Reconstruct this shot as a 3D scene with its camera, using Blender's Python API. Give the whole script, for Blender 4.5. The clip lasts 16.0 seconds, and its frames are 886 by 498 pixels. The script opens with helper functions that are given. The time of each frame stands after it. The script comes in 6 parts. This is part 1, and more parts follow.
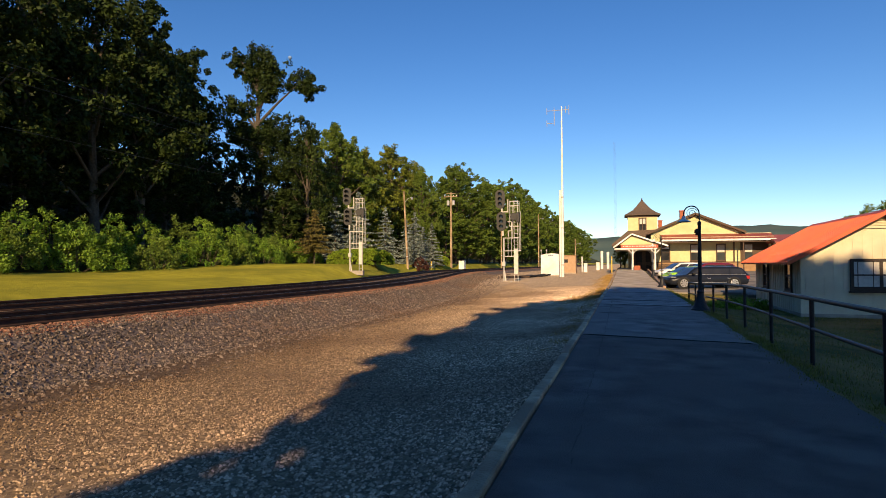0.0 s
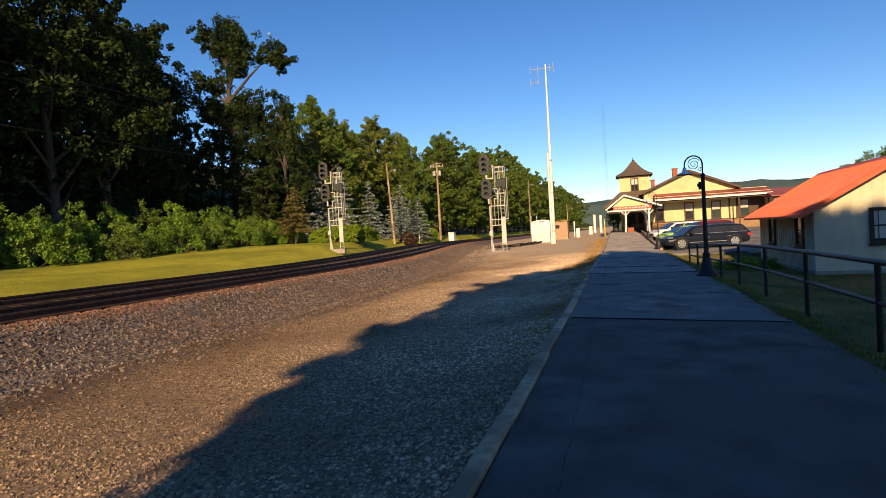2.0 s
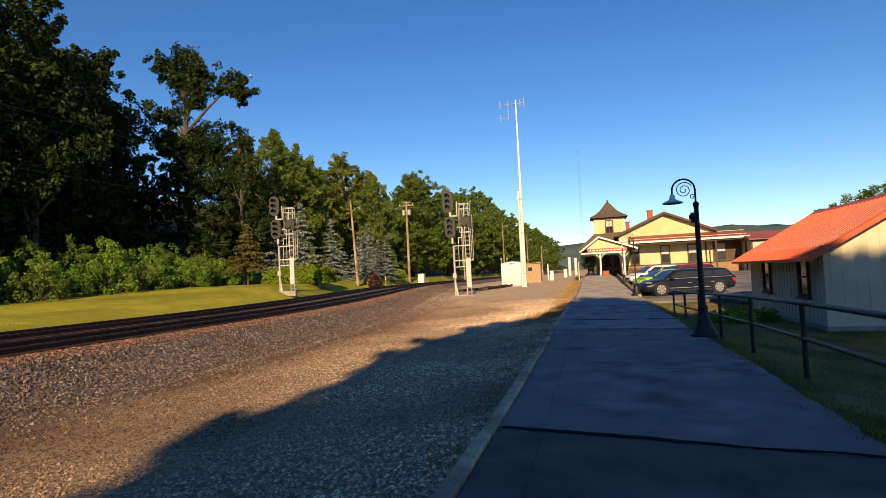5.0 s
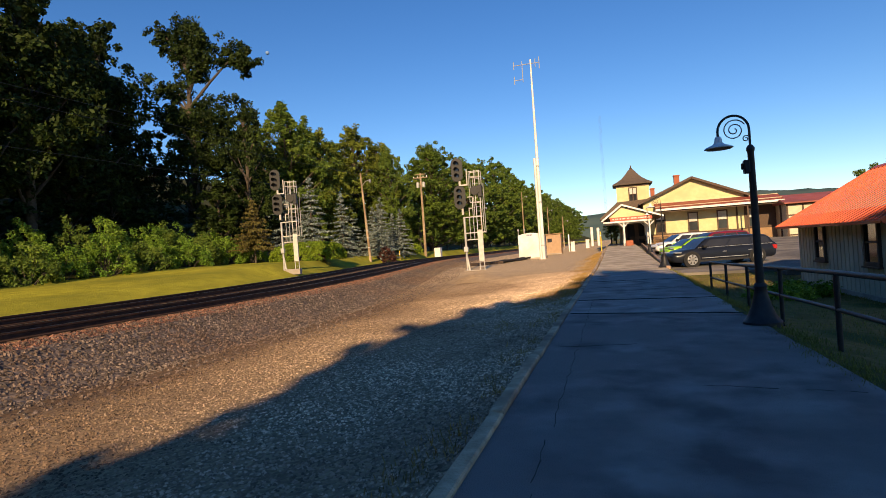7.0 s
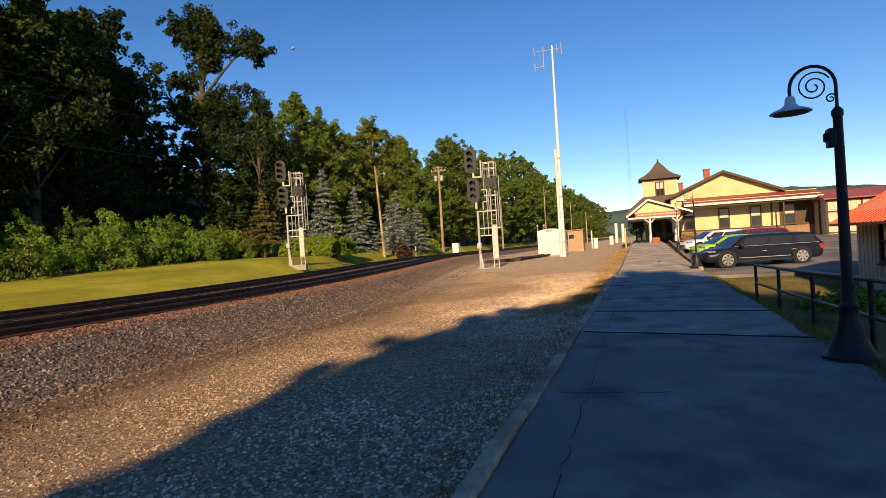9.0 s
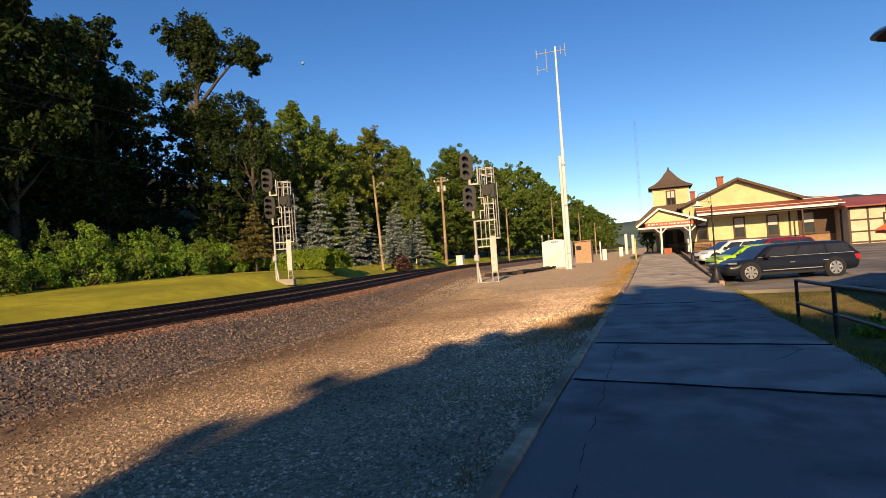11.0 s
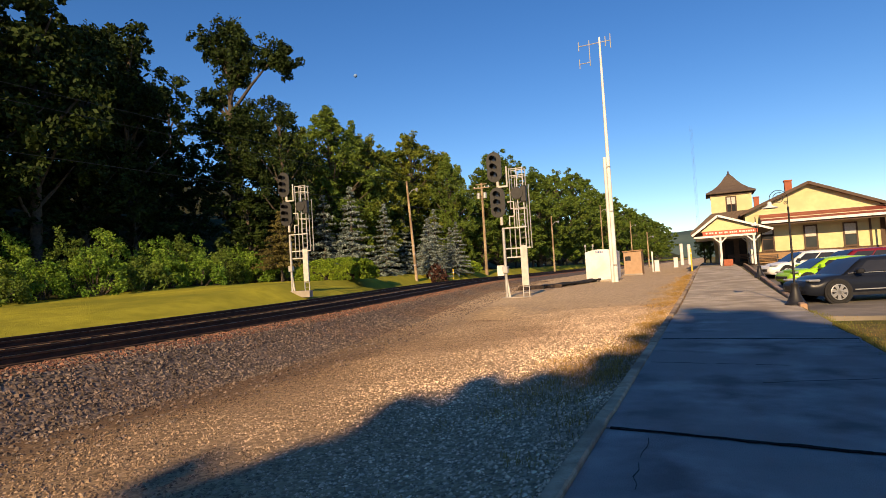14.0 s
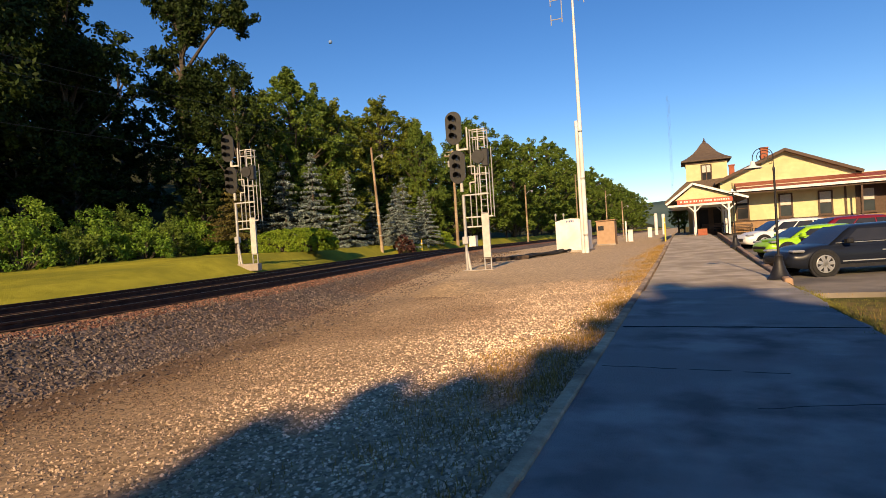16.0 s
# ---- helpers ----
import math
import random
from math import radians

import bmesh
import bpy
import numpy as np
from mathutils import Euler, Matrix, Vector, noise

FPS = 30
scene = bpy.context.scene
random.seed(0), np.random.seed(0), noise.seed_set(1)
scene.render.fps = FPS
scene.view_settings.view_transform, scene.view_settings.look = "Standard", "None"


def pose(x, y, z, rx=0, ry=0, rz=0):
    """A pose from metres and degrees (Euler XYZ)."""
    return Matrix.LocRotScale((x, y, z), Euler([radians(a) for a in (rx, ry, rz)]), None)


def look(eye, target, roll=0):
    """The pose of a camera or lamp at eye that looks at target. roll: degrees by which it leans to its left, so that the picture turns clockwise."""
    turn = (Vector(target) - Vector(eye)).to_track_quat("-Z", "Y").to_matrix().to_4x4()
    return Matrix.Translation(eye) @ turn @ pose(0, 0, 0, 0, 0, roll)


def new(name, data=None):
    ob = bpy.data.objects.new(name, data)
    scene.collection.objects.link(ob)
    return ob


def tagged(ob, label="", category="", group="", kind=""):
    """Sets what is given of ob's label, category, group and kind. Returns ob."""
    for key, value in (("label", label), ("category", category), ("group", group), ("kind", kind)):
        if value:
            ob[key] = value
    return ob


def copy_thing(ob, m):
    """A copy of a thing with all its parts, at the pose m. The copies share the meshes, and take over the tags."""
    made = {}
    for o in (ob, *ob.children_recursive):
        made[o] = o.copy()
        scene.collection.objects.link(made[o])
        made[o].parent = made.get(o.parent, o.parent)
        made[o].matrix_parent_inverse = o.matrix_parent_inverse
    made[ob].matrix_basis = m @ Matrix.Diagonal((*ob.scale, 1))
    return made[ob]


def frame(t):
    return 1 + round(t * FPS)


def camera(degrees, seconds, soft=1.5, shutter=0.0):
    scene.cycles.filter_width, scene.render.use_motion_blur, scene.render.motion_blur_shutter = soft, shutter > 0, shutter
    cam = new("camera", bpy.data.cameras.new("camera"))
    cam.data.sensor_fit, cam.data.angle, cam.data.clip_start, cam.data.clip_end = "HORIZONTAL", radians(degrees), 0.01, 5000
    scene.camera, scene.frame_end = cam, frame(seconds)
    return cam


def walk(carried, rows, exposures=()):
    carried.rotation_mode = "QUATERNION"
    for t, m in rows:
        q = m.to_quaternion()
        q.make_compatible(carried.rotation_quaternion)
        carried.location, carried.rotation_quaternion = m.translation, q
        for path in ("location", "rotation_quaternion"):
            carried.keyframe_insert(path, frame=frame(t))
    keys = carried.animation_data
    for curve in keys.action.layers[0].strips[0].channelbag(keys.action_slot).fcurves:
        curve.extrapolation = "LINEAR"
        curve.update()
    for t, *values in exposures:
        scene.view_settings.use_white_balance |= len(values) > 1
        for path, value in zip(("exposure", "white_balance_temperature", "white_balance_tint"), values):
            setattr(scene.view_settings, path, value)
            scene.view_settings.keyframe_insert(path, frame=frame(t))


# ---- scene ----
cam = camera(75.3, 16.0, soft=0.65)
PATH = [
    (0, (-1.751, 4.256, 1.409), (-2.460, 6.507, 1.470), -0.2),
    (0.5, (-1.756, 4.868, 1.397), (-2.377, 7.145, 1.390), -1.4),
    (1, (-1.781, 5.450, 1.434), (-2.512, 7.693, 1.477), -2.1),
    (1.5, (-1.764, 6.147, 1.435), (-2.306, 8.443, 1.507), -2.9),
    (2, (-1.766, 6.730, 1.422), (-2.454, 8.987, 1.368), -3.3),
    (2.5, (-1.758, 7.390, 1.436), (-2.424, 9.654, 1.425), -2.3),
    (3, (-1.722, 8.024, 1.440), (-2.385, 10.288, 1.382), -3.9),
    (3.5, (-1.705, 8.735, 1.446), (-2.329, 11.011, 1.421), -1.8),
    (4, (-1.703, 9.338, 1.464), (-2.423, 11.585, 1.428), -2.9),
    (4.5, (-1.677, 9.997, 1.463), (-2.439, 12.231, 1.487), -2.1),
    (4.7, (-1.662, 10.272, 1.441), (-2.250, 12.556, 1.543), -2.8),
    (6.8, (-1.554, 13.241, 1.389), (-2.211, 15.504, 1.519), -3.3),
    (7, (-1.578, 13.463, 1.407), (-2.261, 15.722, 1.414), -4.0),
    (7.5, (-1.630, 14.074, 1.394), (-2.522, 16.259, 1.401), -2.4),
    (8, (-1.586, 14.665, 1.391), (-2.298, 16.916, 1.369), -3.5),
    (8.5, (-1.637, 15.191, 1.425), (-2.530, 17.375, 1.451), -1.9),
    (8.7, (-1.603, 15.457, 1.437), (-2.370, 17.689, 1.433), -3.5),
    (10.8, (-1.639, 18.309, 1.411), (-2.502, 20.504, 1.408), -3.4),
    (11, (-1.636, 18.558, 1.391), (-2.442, 20.775, 1.437), -3.8),
    (11.5, (-1.615, 19.121, 1.405), (-2.647, 21.242, 1.442), -3.2),
    (12, (-1.593, 19.751, 1.407), (-2.478, 21.938, 1.476), -3.5),
    (12.5, (-1.617, 20.380, 1.440), (-2.706, 22.473, 1.507), -2.9),
    (13, (-1.607, 20.995, 1.438), (-2.559, 23.152, 1.528), -3.0),
    (13.5, (-1.639, 21.626, 1.451), (-2.791, 23.684, 1.515), -2.7),
    (14, (-1.634, 22.257, 1.443), (-2.625, 24.396, 1.539), -3.4),
    (14.5, (-1.678, 22.909, 1.417), (-2.903, 24.926, 1.405), -3.8),
    (15, (-1.695, 23.599, 1.385), (-2.678, 25.745, 1.410), -4.2),
    (15.5, (-1.684, 24.177, 1.383), (-2.764, 26.276, 1.339), -4.1),
    (16, (-1.636, 24.786, 1.395), (-2.553, 26.961, 1.365), -3.6),
]
walk(cam, [(t, look(eye, target, roll)) for t, eye, target, roll in PATH])


# ---- light, sky, exposure ----
SUN_AZ, SUN_EL = 7.0, 23.0
to_sun = Vector((math.sin(radians(SUN_AZ)) * math.cos(radians(SUN_EL)),
                 -math.cos(radians(SUN_AZ)) * math.cos(radians(SUN_EL)), math.sin(radians(SUN_EL))))
sun = new("sun", bpy.data.lights.new("sun", "SUN"))
sun.data.energy, sun.data.angle, sun.data.color = 5.0, radians(0.6), (1.0, 0.70, 0.38)
sun.matrix_world = look(to_sun * 200, (0, 0, 0))
world = bpy.data.worlds.new("sky")
scene.world = world
world.use_nodes = True
wn = world.node_tree.nodes
sky = wn.new("ShaderNodeTexSky")
sky.sky_type, sky.sun_disc = "NISHITA", False
sky.sun_elevation, sky.sun_rotation = radians(SUN_EL), radians(180 - SUN_AZ)
sky.air_density, sky.dust_density, sky.ozone_density = 0.9, 0.0, 2.4
wn["Background"].inputs["Strength"].default_value = 0.094
deep = wn.new("ShaderNodeHueSaturation")
deep.inputs["Saturation"].default_value, deep.inputs["Hue"].default_value = 1.28, 0.509
world.node_tree.links.new(sky.outputs["Color"], deep.inputs["Color"])
world.node_tree.links.new(deep.outputs["Color"], wn["Background"].inputs["Color"])
scene.view_settings.exposure = 0.52


# ---- materials ----
def mat(name, base, second=None, scale=4.0, rough=0.8, metal=0.0, bump=0.0, bump_scale=30.0, detail=6.0,
        third=None, third_scale=0.4, vary=0.0, spec=0.4, sub=None):
    """A surface with grain and large patches: base and second mix by fine noise, third by broad noise."""
    m = bpy.data.materials.new(name)
    m.use_nodes = True
    n, l = m.node_tree.nodes, m.node_tree.links
    p = n["Principled BSDF"]
    p.inputs["Roughness"].default_value = rough
    p.inputs["Metallic"].default_value = metal
    p.inputs["Specular IOR Level"].default_value = spec
    geo = n.new("ShaderNodeNewGeometry")
    tex = n.new("ShaderNodeTexNoise")
    tex.inputs["Scale"].default_value, tex.inputs["Detail"].default_value = scale, detail
    l.new(geo.outputs["Position"], tex.inputs["Vector"])
    ramp = n.new("ShaderNodeValToRGB")
    ramp.color_ramp.elements[0].position, ramp.color_ramp.elements[1].position = 0.35, 0.65
    ramp.color_ramp.elements[0].color = (*base, 1)
    ramp.color_ramp.elements[1].color = (*(second or base), 1)
    l.new(tex.outputs["Fac"], ramp.inputs["Fac"])
    out = ramp.outputs["Color"]
    if third:
        big = n.new("ShaderNodeTexNoise")
        big.inputs["Scale"].default_value, big.inputs["Detail"].default_value = third_scale, 4.0
        l.new(geo.outputs["Position"], big.inputs["Vector"])
        r2 = n.new("ShaderNodeValToRGB")
        r2.color_ramp.elements[0].position, r2.color_ramp.elements[1].position = 0.42, 0.62
        l.new(big.outputs["Fac"], r2.inputs["Fac"])
        mix = n.new("ShaderNodeMix")
        mix.data_type = "RGBA"
        l.new(r2.outputs["Color"], mix.inputs[0])
        l.new(out, mix.inputs[6])
        mix.inputs[7].default_value = (*third, 1)
        out = mix.outputs[2]
    if vary:
        info = n.new("ShaderNodeObjectInfo")
        add = n.new("ShaderNodeMath")
        add.operation = "ADD"
        l.new(info.outputs["Random"], add.inputs[0])
        l.new(geo.outputs["Random Per Island"], add.inputs[1])
        frac = n.new("ShaderNodeMath")
        frac.operation = "FRACT"
        l.new(add.outputs[0], frac.inputs[0])
        rng = n.new("ShaderNodeMapRange")
        rng.inputs["To Min"].default_value, rng.inputs["To Max"].default_value = 1 - vary, 1 + vary
        l.new(frac.outputs[0], rng.inputs["Value"])
        hsv = n.new("ShaderNodeHueSaturation")
        l.new(rng.outputs["Result"], hsv.inputs["Value"])
        l.new(out, hsv.inputs["Color"])
        out = hsv.outputs["Color"]
    l.new(out, p.inputs["Base Color"])
    if sub:
        tr = n.new("ShaderNodeBsdfTranslucent")
        l.new(out, tr.inputs["Color"])
        ms = n.new("ShaderNodeMixShader")
        ms.inputs[0].default_value = sub
        l.new(p.outputs[0], ms.inputs[1])
        l.new(tr.outputs[0], ms.inputs[2])
        l.new(ms.outputs[0], n["Material Output"].inputs["Surface"])
    if bump:
        bt = n.new("ShaderNodeTexNoise")
        bt.inputs["Scale"].default_value, bt.inputs["Detail"].default_value = bump_scale, 5.0
        l.new(geo.outputs["Position"], bt.inputs["Vector"])
        b = n.new("ShaderNodeBump")
        b.inputs["Strength"].default_value, b.inputs["Distance"].default_value = bump, 0.03
        l.new(bt.outputs["Fac"], b.inputs["Height"])
        l.new(b.outputs["Normal"], p.inputs["Normal"])
    return m


def stony(name, dark, light, tint, size, rough=0.9, patch=None, relief=0.55):
    """Loose stones: a cell pattern with its own colour and height a stone, and broad stains."""
    m = mat(name, dark, light, scale=9.0, rough=rough, third=patch, third_scale=0.22)
    n, l = m.node_tree.nodes, m.node_tree.links
    p = n["Principled BSDF"]
    geo = n.new("ShaderNodeNewGeometry")
    v = n.new("ShaderNodeTexVoronoi")
    v.inputs["Scale"].default_value = 1.0 / size
    l.new(geo.outputs["Position"], v.inputs["Vector"])
    sep = n.new("ShaderNodeSeparateColor")
    l.new(v.outputs["Color"], sep.inputs["Color"])
    rng = n.new("ShaderNodeMapRange")
    rng.inputs["To Min"].default_value, rng.inputs["To Max"].default_value = 0.45, 1.5
    l.new(sep.outputs[0], rng.inputs["Value"])
    old = p.inputs["Base Color"].links[0].from_socket
    hsv = n.new("ShaderNodeHueSaturation")
    l.new(rng.outputs["Result"], hsv.inputs["Value"])
    l.new(old, hsv.inputs["Color"])
    mix = n.new("ShaderNodeMix")
    mix.data_type = "RGBA"
    r = n.new("ShaderNodeMath")
    r.operation, r.inputs[1].default_value = "MULTIPLY", 0.5
    l.new(sep.outputs[1], r.inputs[0])
    l.new(r.outputs[0], mix.inputs[0])
    l.new(hsv.outputs["Color"], mix.inputs[6])
    mix.inputs[7].default_value = (*tint, 1)
    l.new(mix.outputs[2], p.inputs["Base Color"])
    b = n.new("ShaderNodeBump")
    b.inputs["Strength"].default_value, b.inputs["Distance"].default_value = relief, size * 0.6
    b.invert = True
    l.new(v.outputs["Distance"], b.inputs["Height"])
    l.new(b.outputs["Normal"], p.inputs["Normal"])
    return m


def paler_along(m, near, far, y0, y1):
    """Pale dust, plus brightness put into the colour, that grows along the yard from y0 to y1, in uneven tongues."""
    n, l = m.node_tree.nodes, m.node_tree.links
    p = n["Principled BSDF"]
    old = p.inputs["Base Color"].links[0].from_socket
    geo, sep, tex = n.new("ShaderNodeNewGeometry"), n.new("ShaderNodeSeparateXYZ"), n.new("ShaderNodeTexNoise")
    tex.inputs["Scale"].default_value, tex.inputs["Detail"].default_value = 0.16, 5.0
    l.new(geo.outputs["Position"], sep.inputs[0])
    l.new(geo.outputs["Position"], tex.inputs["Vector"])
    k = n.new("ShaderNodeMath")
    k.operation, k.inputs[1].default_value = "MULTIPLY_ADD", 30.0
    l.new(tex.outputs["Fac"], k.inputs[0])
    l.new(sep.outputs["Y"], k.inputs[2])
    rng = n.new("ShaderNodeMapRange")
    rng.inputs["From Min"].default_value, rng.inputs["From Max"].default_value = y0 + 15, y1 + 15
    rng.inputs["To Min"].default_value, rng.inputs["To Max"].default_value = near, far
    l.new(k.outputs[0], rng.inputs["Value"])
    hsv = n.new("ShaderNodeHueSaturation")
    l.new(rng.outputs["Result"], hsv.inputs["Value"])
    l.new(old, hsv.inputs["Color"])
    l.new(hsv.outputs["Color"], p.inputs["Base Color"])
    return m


def banded(m, stops, y0, y1):
    """Gravel strips along the line, with some light fill put in: the colour is scaled by the distance across the yard,
    fading out from y0 to y1.
    """
    n, l = m.node_tree.nodes, m.node_tree.links
    p = n["Principled BSDF"]
    old = p.inputs["Base Color"].links[0].from_socket
    geo, sep, tex = n.new("ShaderNodeNewGeometry"), n.new("ShaderNodeSeparateXYZ"), n.new("ShaderNodeTexNoise")
    tex.inputs["Scale"].default_value, tex.inputs["Detail"].default_value = 0.45, 6.0
    l.new(geo.outputs["Position"], sep.inputs[0])
    l.new(geo.outputs["Position"], tex.inputs["Vector"])
    k = n.new("ShaderNodeMath")
    k.operation, k.inputs[1].default_value = "MULTIPLY_ADD", 2.6
    l.new(tex.outputs["Fac"], k.inputs[0])
    l.new(sep.outputs["X"], k.inputs[2])
    across = n.new("ShaderNodeMapRange")
    across.inputs["From Min"].default_value, across.inputs["From Max"].default_value = -12.7, -0.7
    l.new(k.outputs[0], across.inputs["Value"])
    ramp = n.new("ShaderNodeValToRGB")
    el = ramp.color_ramp.elements
    while len(el) < len(stops):
        el.new(0.5)
    for e, (x, c) in zip(el, stops):
        e.position, e.color = (x + 14.0) / 12.0, (*(v * 0.5 for v in c), 1)
    l.new(across.outputs["Result"], ramp.inputs["Fac"])
    fade = n.new("ShaderNodeMapRange")
    fade.inputs["From Min"].default_value, fade.inputs["From Max"].default_value = y0, y1
    l.new(sep.outputs["Y"], fade.inputs["Value"])
    band = n.new("ShaderNodeMix")
    band.data_type = "RGBA"
    l.new(fade.outputs["Result"], band.inputs[0])
    l.new(ramp.outputs["Color"], band.inputs[6])
    band.inputs[7].default_value = (0.5, 0.5, 0.5, 1)
    mul = n.new("ShaderNodeMix")
    mul.data_type, mul.blend_type = "RGBA", "MULTIPLY"
    mul.inputs[0].default_value = 1.0
    l.new(old, mul.inputs[6])
    l.new(band.outputs[2], mul.inputs[7])
    gain = n.new("ShaderNodeVectorMath")
    gain.operation, gain.inputs[3].default_value = "SCALE", 2.0
    l.new(mul.outputs[2], gain.inputs[0])
    l.new(gain.outputs[0], p.inputs["Base Color"])
    return m


# Gravel tones; the kerb-side stop also brightens the shaded strip like sky fill.
STRIPS = ((-13.0, (0.46, 0.40, 0.35)), (-11.5, (0.38, 0.315, 0.255)), (-9.5, (0.42, 0.345, 0.285)), (-8.5, (0.80, 0.73, 0.65)), (-6.4, (1.25, 1.2, 1.13)), (-5.0, (2.5, 2.42, 2.36)))
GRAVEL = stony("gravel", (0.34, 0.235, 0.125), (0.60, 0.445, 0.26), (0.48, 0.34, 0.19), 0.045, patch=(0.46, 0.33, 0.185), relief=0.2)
paler_along(GRAVEL, 0.44, 1.1, 10, 48)
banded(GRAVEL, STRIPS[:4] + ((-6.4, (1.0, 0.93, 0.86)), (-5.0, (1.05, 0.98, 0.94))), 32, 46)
BALLAST = stony("ballast", (0.06, 0.045, 0.036), (0.19, 0.15, 0.12), (0.12, 0.08, 0.058), 0.075)
RUSTBED = stony("rusty_ballast", (0.13, 0.055, 0.032), (0.28, 0.12, 0.065), (0.20, 0.085, 0.048), 0.07)
RUSTSTONE = mat("rusty_stone", (0.11, 0.055, 0.036), (0.27, 0.135, 0.085), scale=12, rough=0.9, vary=0.5, spec=0.2)
STONE = mat("loose_stone", (0.17, 0.125, 0.085), (0.50, 0.38, 0.265), scale=16, rough=0.88, vary=0.6, spec=0.25, third=(0.165, 0.115, 0.078), third_scale=0.22)
paler_along(STONE, 0.66, 1.15, 10, 48)
banded(STONE, STRIPS, 32, 46)
BSTONE = mat("ballast_stone", (0.042, 0.032, 0.026), (0.21, 0.162, 0.127), scale=12, rough=0.88, vary=0.65, spec=0.25, third=(0.12, 0.08, 0.058), third_scale=0.3)
SIGWHITE = mat("aged_white_steel", (0.46, 0.43, 0.38), (0.56, 0.53, 0.47), scale=5, rough=0.6, bump=0.1)
GRASS = mat("lawn", (0.33, 0.31, 0.028), (0.46, 0.41, 0.042), scale=1.3, rough=0.95, third=(0.22, 0.22, 0.026), third_scale=0.12, bump=0.8, bump_scale=60, spec=0.1)
DRYGRASS = mat("dry_grass", (0.27, 0.18, 0.07), (0.17, 0.14, 0.045), scale=5, rough=0.95, third=(0.07, 0.085, 0.022), third_scale=0.5, bump=0.8, bump_scale=80, spec=0.1)
FOREST = mat("forest_floor", (0.04, 0.05, 0.015), (0.06, 0.055, 0.02), scale=2, rough=1.0, bump=1.0, bump_scale=8, spec=0.1)
MEADOW = mat("far_meadow", (0.10, 0.11, 0.03), (0.14, 0.125, 0.04), scale=0.05, rough=1.0, spec=0.1)
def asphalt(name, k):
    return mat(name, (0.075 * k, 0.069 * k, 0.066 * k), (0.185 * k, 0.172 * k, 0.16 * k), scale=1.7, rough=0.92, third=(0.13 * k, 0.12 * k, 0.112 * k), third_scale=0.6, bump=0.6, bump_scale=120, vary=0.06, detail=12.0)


# Three tones, from darkest on the first slabs to palest on the last.
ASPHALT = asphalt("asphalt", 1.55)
DARKASPHALT = asphalt("dark_asphalt", 0.74)
PALEASPHALT = asphalt("pale_asphalt", 2.15)
CRACK = mat("crack", (0.045, 0.042, 0.04), (0.07, 0.066, 0.062), scale=9, rough=1.0, spec=0.1)
LOT = mat("worn_asphalt", (0.22, 0.19, 0.15), (0.29, 0.25, 0.20), scale=2.0, rough=0.9, third=(0.11, 0.10, 0.09), third_scale=0.3, bump=0.4, bump_scale=120)
OLDWALK = mat("old_pavement", (0.42, 0.345, 0.25), (0.60, 0.51, 0.385), scale=1.8, rough=0.95, third=(0.34, 0.28, 0.205), third_scale=0.8, bump=0.5, bump_scale=120, detail=10.0)
TAR = mat("tar_joint", (0.012, 0.012, 0.013), (0.022, 0.022, 0.022), scale=6, rough=1.0, spec=0.05)
TIMBER = mat("weathered_timber", (0.38, 0.27, 0.165), (0.56, 0.42, 0.27), scale=7, rough=0.9, third=(0.24, 0.17, 0.11), third_scale=1.4, bump=0.6, bump_scale=40, vary=0.16)
TIE = mat("sleeper_wood", (0.05, 0.036, 0.027), (0.10, 0.066, 0.045), scale=6, rough=0.95, bump=0.5, vary=0.35)
RAILRUST = mat("rusty_rail", (0.04, 0.022, 0.016), (0.075, 0.038, 0.025), scale=5, rough=0.8, metal=0.2)
RAILTOP = mat("polished_rail", (0.35, 0.34, 0.34), (0.45, 0.44, 0.43), scale=3, rough=0.32, metal=1.0)
KERBCLAY = mat("painted_kerb", (0.36, 0.22, 0.13), (0.46, 0.31, 0.20), scale=5, rough=0.85, bump=0.4, third=(0.22, 0.17, 0.13), third_scale=1.0)
BLACK = mat("black_paint", (0.012, 0.012, 0.014), (0.02, 0.02, 0.022), scale=12, rough=0.5, bump=0.1, spec=0.4)
WHITE = mat("white_paint", (0.74, 0.72, 0.68), (0.80, 0.78, 0.74), scale=3, rough=0.5, third=(0.66, 0.62, 0.56), third_scale=0.9, bump=0.1)
GALV = mat("galvanised_steel", (0.36, 0.35, 0.33), (0.46, 0.45, 0.43), scale=4, rough=0.45, metal=0.25, bump=0.1)
SIGBLACK = mat("signal_black", (0.010, 0.010, 0.010), (0.02, 0.019, 0.019), scale=8, rough=0.55)
CREAM = mat("cream_siding", (0.60, 0.53, 0.37), (0.66, 0.59, 0.42), scale=2.5, rough=0.75, third=(0.54, 0.47, 0.33), third_scale=0.8, bump=0.15)
YELLOW = mat("yellow_siding", (0.60, 0.53, 0.28), (0.66, 0.59, 0.32), scale=2.5, rough=0.75, third=(0.56, 0.49, 0.26), third_scale=0.7, bump=0.15)
ORANGE = mat("orange_metal_roof", (0.58, 0.085, 0.016), (0.66, 0.11, 0.022), scale=1.5, rough=0.5, third=(0.52, 0.075, 0.02), third_scale=0.6, bump=0.08, spec=0.5)
REDROOF = mat("red_metal_roof", (0.30, 0.075, 0.045), (0.38, 0.10, 0.06), scale=2, rough=0.55, third=(0.26, 0.07, 0.045), third_scale=0.5)
SHINGLE = mat("roof_shingle", (0.085, 0.060, 0.045), (0.13, 0.095, 0.07), scale=6, rough=0.95, bump=0.5, bump_scale=20, vary=0.12)
TRIM = mat("brown_trim", (0.075, 0.045, 0.028), (0.10, 0.06, 0.038), scale=6, rough=0.7)
